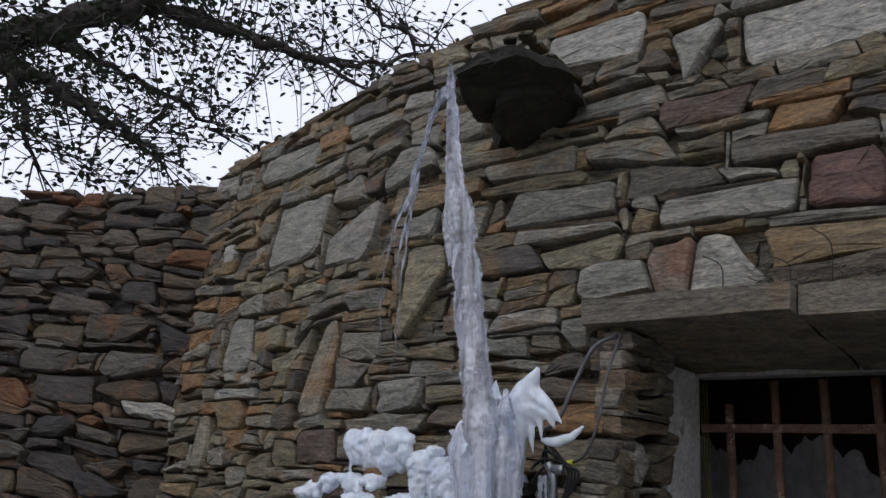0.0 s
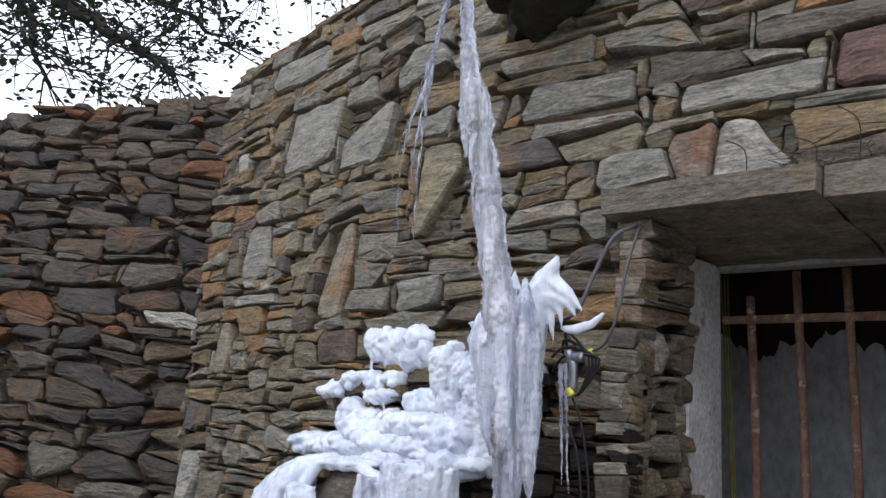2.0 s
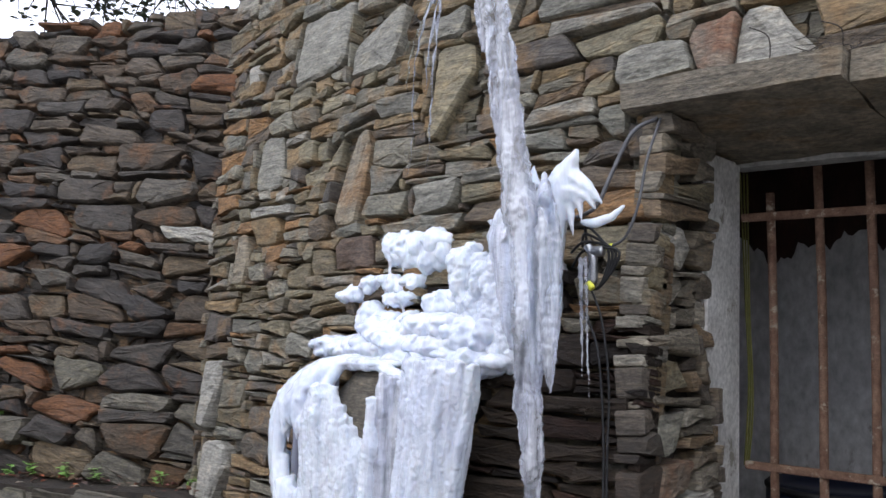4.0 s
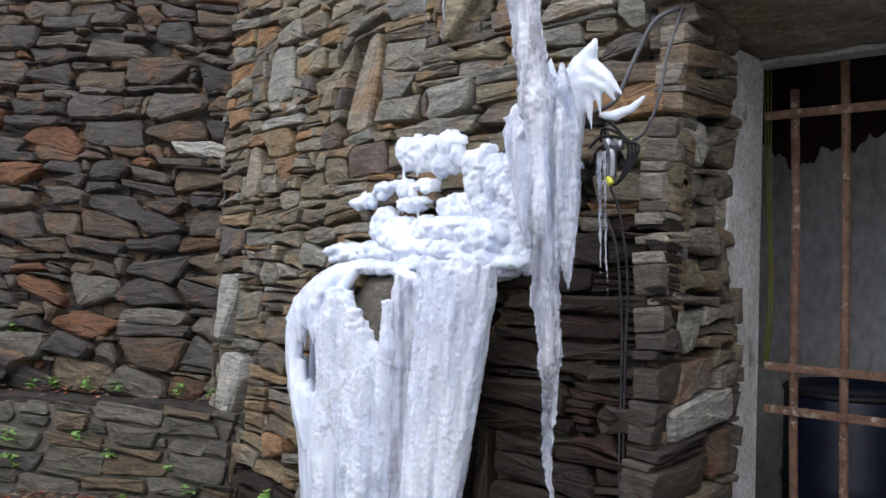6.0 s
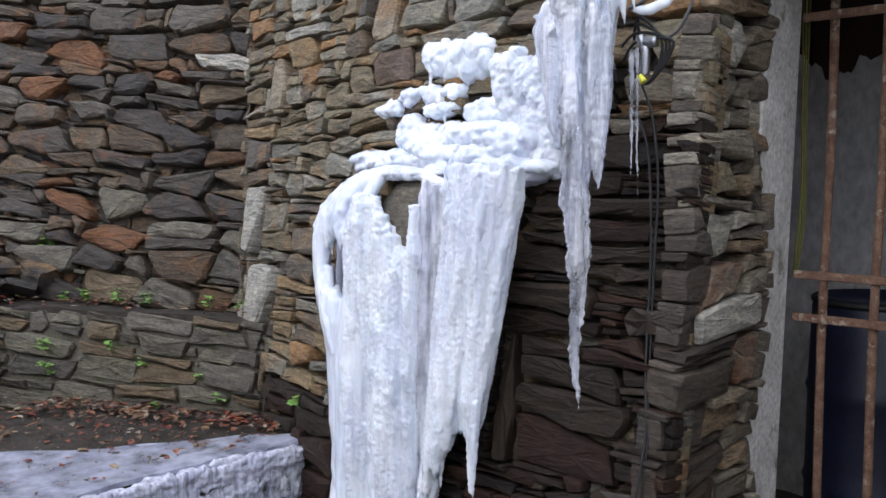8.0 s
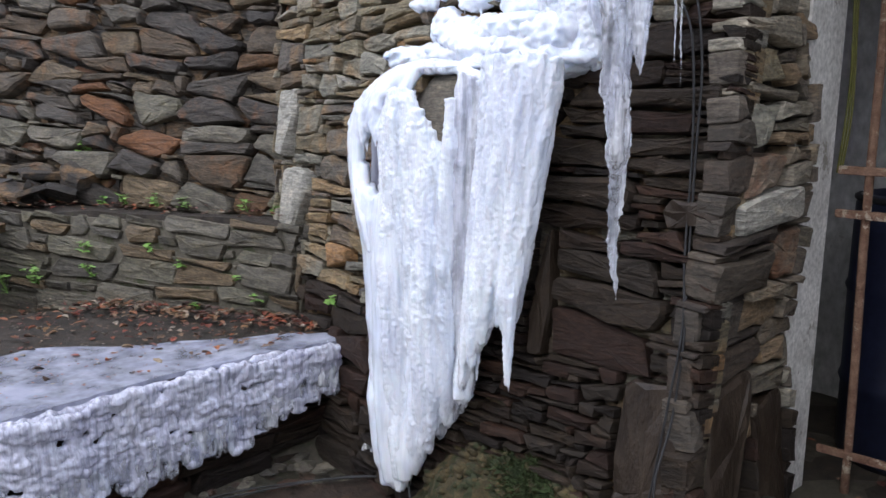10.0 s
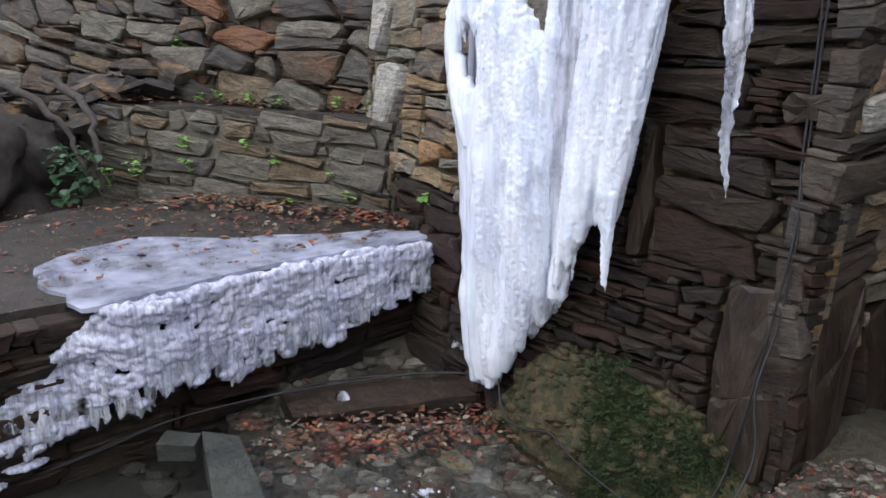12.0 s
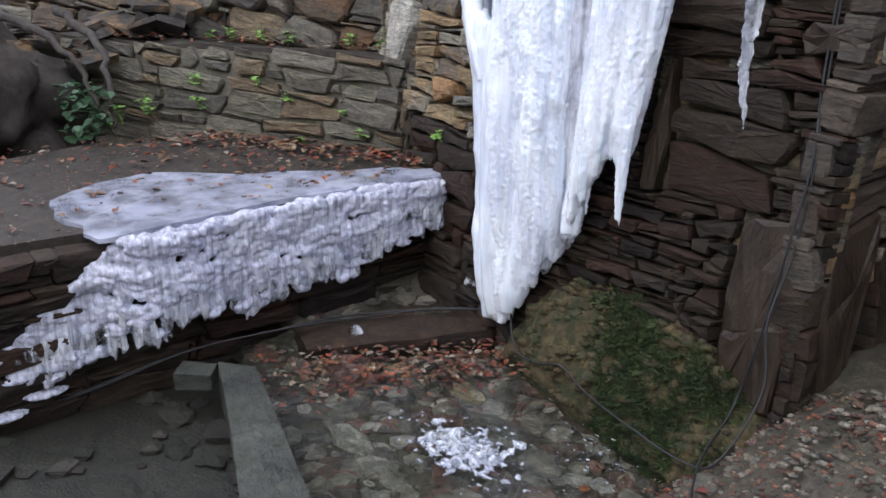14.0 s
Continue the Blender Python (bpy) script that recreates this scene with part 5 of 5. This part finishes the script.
litter_mat = stone_material("leaf_litter", [(0.16, 0.038, 0.026), (0.24, 0.055, 0.03), (0.08, 0.034, 0.026), (0.13, 0.06, 0.038), (0.33, 0.085, 0.032), (0.08, 0.045, 0.032), (0.33, 0.28, 0.22), (0.10, 0.06, 0.045)], 0.5, islands=True)


def litter(name, count, where, label, size=(0.02, 0.045)):
    bm = bmesh.new()
    for _ in range(count):
        leaf_shape(bm, where(), rnd.uniform(*size), rnd.uniform(*size) * 0.6, rnd.uniform(0, 6.28), rnd.uniform(-0.2, 0.3), rnd.uniform(0.05, 0.3))
    return tagged(part(name, bm, litter_mat, fix=False), label, "leaf litter", kind="stuff")


def on_bench():
    u = rnd.random()
    x = -3.1 + 1.1 * rnd.random()
    back = 2.29 + 0.5 * (x + 2.33) - 0.13
    return (x, back - abs(rnd.gauss(0, 0.16 if u < 0.7 else 0.4)), 0.462 + rnd.random() * 0.01)


def over_bench():
    x = rnd.uniform(-3.3, -2.05)
    y = rnd.uniform(0.5, 2.29 + 0.5 * (x + 2.33) - 0.12)
    return (x, y, 0.445 + rnd.random() * 0.02)


def on_ledge():
    x = rnd.uniform(-3.9, -2.5)
    return (x, rnd.uniform(ledge_face(x, 0.8).y + 0.03, left_face(x, 0.8).y), 0.83 + rnd.random() * 0.015)


def by_pool():
    f = rnd.random()
    x, y = -1.74 + 0.30 * f + rnd.gauss(0, 0.07) + 0.25 * rnd.random() ** 2, 1.30 + 0.6 * f + rnd.gauss(0, 0.07)
    return (x, y, max(-0.008, ground_z(x, y) + 0.012) + rnd.random() * 0.012)


def by_moss():
    f = rnd.random()
    return (-1.46 + 0.46 * f + rnd.gauss(0, 0.02), 1.97 - 0.08 * f + rnd.gauss(0, 0.015), -0.005 + rnd.random() * 0.015)


litter("leaf_litter", 480, on_bench, "brown fallen leaves frozen on the shelf")
litter("leaf_litter", 130, over_bench, "scattered dead leaves over the stone shelf")
litter("dirt_crumbs", 900, over_bench, "crumbs of bark and leaf on the shelf", (0.006, 0.016))
litter("leaf_litter", 110, on_ledge, "brown fallen leaves on the ledge")
litter("leaf_litter", 560, by_pool, "wet red-brown fallen leaves along the pool", (0.012, 0.034))
litter("leaf_litter", 60, by_moss, "orange fallen leaves at the water's edge")
litter("leaf_litter", 120, lambda: (rnd.uniform(-0.7, 0.5), rnd.uniform(2.0, 3.2), 0.112 + rnd.random() * 0.02), "dead leaves and scraps before the gate")


def by_pier():
    x, y = rnd.uniform(-0.75, 0.2), rnd.uniform(1.45, 2.1)
    return (x, y, ground_z(x, y) + 0.012 + rnd.random() * 0.006)


litter("dirt_crumbs", 1500, by_pier, "dark crumbs of earth and rotted leaf on the terrace", (0.005, 0.014))
litter("leaf_litter", 22, by_pier, "brown fallen leaves on the terrace")


def weed(at, size, count, mat, name="weed", label="bright green weed growing from a joint", category="weed"):
    bm = bmesh.new()
    for _ in range(count):
        a, d = rnd.uniform(0, 6.28), rnd.uniform(0.2, 1) * size
        tip = Vector(at) + Vector((d * math.cos(a), -abs(d * math.sin(a)) * 0.7, rnd.uniform(0.0, 1.0) * size))
        tube(bm, [Vector(at), (Vector(at) + tip) / 2 + Vector((0, 0, 0.005)), tip], 0.0008, 4)
        for k in range(3):
            leaf_shape(bm, tip, rnd.uniform(0.014, 0.026), rnd.uniform(0.014, 0.024), a + k * 2.1, rnd.uniform(-0.3, 0.5), 0.1)
    return tagged(part(name, bm, mat, fix=False), label, category, "weeds")


for x, n, s in ((-3.05, 7, 0.05), (-3.2, 9, 0.06), (-3.38, 8, 0.05), (-3.75, 8, 0.05), (-2.75, 6, 0.05), (-2.62, 6, 0.04), (-3.5, 6, 0.04)):
    weed((x, left_face(x, 0.84).y - 0.05, 0.83), s, n, leaf_green, label="bright green clover-like weed on the ledge")
for x, z, n, s in ((-3.25, 0.66, 6, 0.05), (-3.2, 0.55, 9, 0.06), (-2.95, 0.68, 4, 0.03), (-2.8, 0.62, 4, 0.03), (-2.7, 0.45, 5, 0.035), (-2.55, 0.58, 3, 0.03), (-2.45, 0.5, 4, 0.03), (-3.45, 0.5, 12, 0.09), (-3.6, 0.45, 12, 0.09)):
    p = ledge_face(x, z)
    weed((p.x, p.y - 0.03, z), s, n, leaf_green, label="bright green weed rooted in the ledge joints")
weed((-1.93, 2.12, 0.57), 0.045, 6, leaf_green)
weed((-2.06, 0.92, 0.2), 0.06, 7, leaf_green, label="pale green leaf caught in the ice")
weed((-3.72, 2.0, 1.05), 0.08, 8, leaf_green)
bm = bmesh.new()
for k in range(90):
    c = Vector((-3.38 + jig(0.13), 1.32 + jig(0.08), 0.56 + jig(0.13)))
    leaf_shape(bm, c, rnd.uniform(0.03, 0.055), rnd.uniform(0.03, 0.05), rnd.uniform(-2.4, 0.4), rnd.uniform(-0.9, 0.3), 0.12)
for k in range(8):
    tube(bm, smooth_line([(-3.42, 1.42, 0.45), (-3.38 + jig(0.1), 1.35, 0.55), (-3.38 + jig(0.15), 1.3, 0.6 + jig(0.1))], 3), 0.003, 5)
tagged(part("ivy", bm, ivy_leaf, fix=False), "dark green ivy hanging over the ledge end", "ivy")

# pine needles and twigs on the lintel
bm = bmesh.new()
for k in range(420):
    x = rnd.uniform(-0.12, 0.9)
    a, l = rnd.uniform(0, 6.28), rnd.uniform(0.03, 0.08)
    p = Vector((x, 2.3 + rnd.uniform(0, 0.06), 2.19 + abs(rnd.gauss(0, 0.025))))
    d = Vector((math.cos(a), math.sin(a) * 0.5, jig(0.5))) * l
    tube(bm, [p, p + d], [0.0014, 0.0006], 3)
tagged(part("needle_litter", bm, bark, fix=False), "dry pine needles and twigs heaped on the lintel", "needle litter", kind="stuff")
bm = bmesh.new()
for x, h in ((-0.17, 0.09), (0.1, 0.13), (0.0, 0.07)):
    tube(bm, smooth_line([(x, 2.33, 2.2), (x + 0.01, 2.3, 2.2 + h * 0.7), (x - 0.03, 2.28, 2.2 + h)], 4), [0.0016] * 9, 4)
tagged(part("dry_stalks", bm, bark), "thin dry stalks growing from the lintel", "stalk", kind="stuff")

# ---- the oak above the wall ----
tree = empty("oak_tree", (-7.0, 3.4, 0.0), label="evergreen oak spreading dark branches over the wall", category="tree")
limbs = [
    ([(-7.0, 3.4, 0.0), (-6.8, 3.0, 1.8), (-6.4, 2.4, 3.0), (-5.9, 1.9, 3.6)], 0.24, 0.15),
    ([(-5.9, 1.9, 3.6), (-5.4, 1.85, 3.9), (-4.91, 2.33, 4.32), (-4.6, 2.6, 4.48), (-4.31, 2.93, 4.69), (-4.08, 3.11, 4.9), (-3.87, 3.34, 5.16)], 0.14, 0.05),
    ([(-4.31, 2.93, 4.69), (-3.96, 3.39, 4.58), (-3.74, 3.71, 4.53), (-3.66, 3.96, 4.55), (-3.59, 4.35, 4.62), (-3.3, 4.78, 4.85)], 0.045, 0.012),
    ([(-5.9, 1.9, 3.6), (-5.1, 1.9, 4.15), (-4.69, 2.27, 4.09), (-4.52, 2.48, 4.01), (-4.33, 2.79, 3.83), (-4.26, 3.0, 3.71), (-4.18, 3.17, 3.65)], 0.08, 0.018),
] + [
    ([(-3.87, 3.34, 5.16), (-3.86, 4.06, 5.41), (-3.68, 4.38, 5.26), (-3.56, 4.66, 5.06), (-3.27, 5.02, 4.91), (-2.6, 5.4, 5.0)], 0.03, 0.008),
    ([(-4.69, 2.27, 4.09), (-4.56, 2.41, 3.75), (-4.62, 2.57, 3.45)], 0.03, 0.01),
    ([(-4.71, 2.45, 4.39), (-4.86, 3.1, 4.43), (-4.8, 3.7, 4.34), (-4.69, 4.01, 4.14)], 0.035, 0.01),
    ([(-4.31, 2.93, 4.69), (-4.4, 3.6, 4.9), (-4.3, 4.3, 4.9), (-3.9, 4.9, 4.7)], 0.04, 0.01),
]
tips = []
for pts, r0, r1 in limbs:
    line = smooth_line(pts, 7)
    line = [p + Vector((jig(0.03), jig(0.03), jig(0.04))) for p in line]
    bm = bmesh.new()
    tube(bm, line, list(np.linspace(r0, r1, len(line))), 8)
    part("trunk" if r0 > 0.2 else "limb", bm, bark, tree, smooth=True)
    if r0 < 0.2:
        tips += [(p, i / len(line)) for i, p in enumerate(line)]
bm, lm = bmesh.new(), bmesh.new()
for p, f in tips:
    for _ in range(3):
        d = Vector((rnd.gauss(0, 1), rnd.gauss(0, 1), rnd.gauss(0, 0.75))).normalized() * rnd.uniform(0.3, 0.8)
        twig = smooth_line([p, p + d * 0.5 + Vector((jig(0.06), jig(0.06), jig(0.06))), p + d + Vector((0, 0, -0.04))], 3)
        tube(bm, twig, list(np.linspace(0.007, 0.002, len(twig))), 4)
        thin = 0.12 if p.y > 4.2 and p.x > -3.75 else (0.45 if p.y > 3.6 and p.x > -4.0 else 1.0)
        for q in twig[3:]:
            if rnd.random() < 0.3:
                continue
            for _ in range(max(1, int(4 * thin))):
                c = q + Vector((rnd.gauss(0, 0.045), rnd.gauss(0, 0.045), rnd.gauss(0, 0.04)))
                leaf_shape(lm, c, rnd.uniform(0.035, 0.06), rnd.uniform(0.028, 0.045), rnd.uniform(0, 6.28), rnd.uniform(-0.8, 0.8), 0.1)
part("twig_spray", bm, bark, tree)
tagged(part("crown", lm, leaf_dark, tree, fix=False), kind="stuff")

# ---- the stones of the walls ----
rnd = random.Random(11)
FEATURES = [
    (-2.51, -2.02, 2.95, 3.13, "grey"), (-2.24, -1.84, 2.52, 2.82, "grey"), (-1.82, -1.42, 2.46, 2.74, "grey"), (-2.72, -2.60, 2.62, 2.71, "pale"), (-2.46, -2.24, 2.08, 2.33, "grey"),
    (-1.80, -1.58, 1.87, 2.25, "ochre"), (-1.50, -1.23, 2.73, 2.89, "grey"), (-1.35, -1.19, 2.50, 2.61, "grey"), (-1.32, -1.09, 2.14, 2.48, "buff"),
    (-0.82, -0.44, 3.02, 3.2, "pale"), (-0.36, -0.17, 2.88, 3.09, "grey"), (-0.15, 0.26, 2.88, 3.06, "pale"), (0.04, 0.24, 2.40, 2.56, "red"), (-0.38, 0.02, 2.40, 2.51, "grey"),
    (-0.25, -0.06, 2.21, 2.38, "pale"), (-0.37, -0.26, 2.21, 2.37, "rust"), (-0.61, -0.38, 2.19, 2.32, "grey"), (-0.38, -0.09, 2.72, 2.82, "brown"), (-0.06, 0.14, 2.64, 2.73, "orange"),
] + [
    (-0.47, -0.18, 2.52, 2.62, "dark"), (-0.16, 0.23, 2.57, 2.63, "dark"), (-0.92, -0.50, 2.48, 2.60, "grey"), (-2.64, -2.48, 1.06, 1.35, "pale"), (-2.54, -2.26, 0.76, 1.06, "pale"),
    (-2.08, -1.86, 2.07, 2.17, "buff"), (-2.46, -2.10, 1.96, 2.03, "pale"), (-1.72, -1.49, 1.71, 1.84, "brown"), (-1.35, -1.15, 1.90, 1.99, "grey"), (-1.98, -1.78, 1.40, 1.49, "grey"),
    (-2.54, -2.42, 1.67, 1.90, "ochre"), (-1.03, -0.92, 0.60, 0.95, "darkslab"), (-0.68, -0.47, 0.12, 0.62, "darkslab"), (-0.66, -0.46, 1.70, 1.82, "buff"), (-0.62, -0.46, 1.0, 1.09, "darkslab"),
]


def in_front(u, z):
    if u < corner_x(z) - 0.02 or z > top_right(u):
        return False
    return not (u > -0.46 and z < 2.2)


PIER_STONES = [(2.3, 2.5, 1.70, 1.82, "pale"), (2.2, 2.55, 1.0, 1.09, "pale"), (2.26, 2.46, 1.1, 1.2, "rust"), (2.22, 2.45, 1.36, 1.46, "buff"), (2.1, 2.36, 0.12, 0.60, "darkslab"), (2.37, 2.6, 0.12, 0.52, "darkslab"), (2.42, 2.6, 0.84, 0.98, "rust"), (2.24, 2.42, 1.2, 1.32, "grey"), (2.3, 2.62, 1.9, 1.96, "buff")]


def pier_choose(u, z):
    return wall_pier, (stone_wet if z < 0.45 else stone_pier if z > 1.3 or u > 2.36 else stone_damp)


def front_sizes(u, z):
    if z < 1.55 and u > -1.5:
        return 0.07, 0.25, 0.018, 0.052
    if u > -0.9:
        return 0.10, 0.42, 0.024, 0.12
    return 0.08, 0.30, 0.024, 0.12


wall_pier = empty("wall_pier", (-0.5, 2.3, 0.1), label="schist pier beside the doorway, lime-washed along its edge", category="wall", kind="structure")
wall_foot = empty("wall_foot", (-1.0, 2.1, 0.0), label="dark wet schist foot of the fountain wall", category="wall", kind="structure")
wall_corner_top = empty("wall_west_upper", (-2.3, 2.6, 2.1), label="upper courses of the schist wall by the corner", category="wall", kind="structure")
wall_left_top = empty("wall_north_upper", (-3.5, 2.5, 2.2), label="upper courses of the brown retaining wall", category="wall", kind="structure")


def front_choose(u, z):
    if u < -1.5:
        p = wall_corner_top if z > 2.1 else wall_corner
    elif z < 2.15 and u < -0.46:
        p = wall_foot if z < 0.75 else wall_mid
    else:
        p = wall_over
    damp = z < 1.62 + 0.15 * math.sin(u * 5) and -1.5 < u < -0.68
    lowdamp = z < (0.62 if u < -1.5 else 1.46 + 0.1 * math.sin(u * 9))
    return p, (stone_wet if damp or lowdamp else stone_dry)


pack(fountain_face, -2.98, 0.36, 0.0, 3.5, in_front, front_sizes, front_choose, rnd, FEATURES, tilt=5)
pack(left_face, -5.0, -2.5, 0.82, 3.14, lambda u, z: u < corner_x(z) + 0.01 and z < 3.11 + 0.02 * math.sin(u * 9), lambda u, z: (0.10, 0.36, 0.035, 0.15), lambda u, z: (wall_left_top if z > 2.2 else wall_left, stone_ledge if z < 1.35 and rnd.random() < 0.45 else stone_brown), rnd,
     [(-3.10, -2.82, 1.87, 1.96, "pale")], sharp=False, depth=(0.018, 0.06), tilt=9, gap=0.004, skew=1.25)
pack(ledge_face, -4.1, -2.3, 0.40, 0.82, lambda u, z: z < 0.82, lambda u, z: (0.09, 0.36, 0.03, 0.12), lambda u, z: (wall_ledge, stone_ledge), rnd, depth=(0.012, 0.034), gap=0.008, tilt=3, skew=0.85)
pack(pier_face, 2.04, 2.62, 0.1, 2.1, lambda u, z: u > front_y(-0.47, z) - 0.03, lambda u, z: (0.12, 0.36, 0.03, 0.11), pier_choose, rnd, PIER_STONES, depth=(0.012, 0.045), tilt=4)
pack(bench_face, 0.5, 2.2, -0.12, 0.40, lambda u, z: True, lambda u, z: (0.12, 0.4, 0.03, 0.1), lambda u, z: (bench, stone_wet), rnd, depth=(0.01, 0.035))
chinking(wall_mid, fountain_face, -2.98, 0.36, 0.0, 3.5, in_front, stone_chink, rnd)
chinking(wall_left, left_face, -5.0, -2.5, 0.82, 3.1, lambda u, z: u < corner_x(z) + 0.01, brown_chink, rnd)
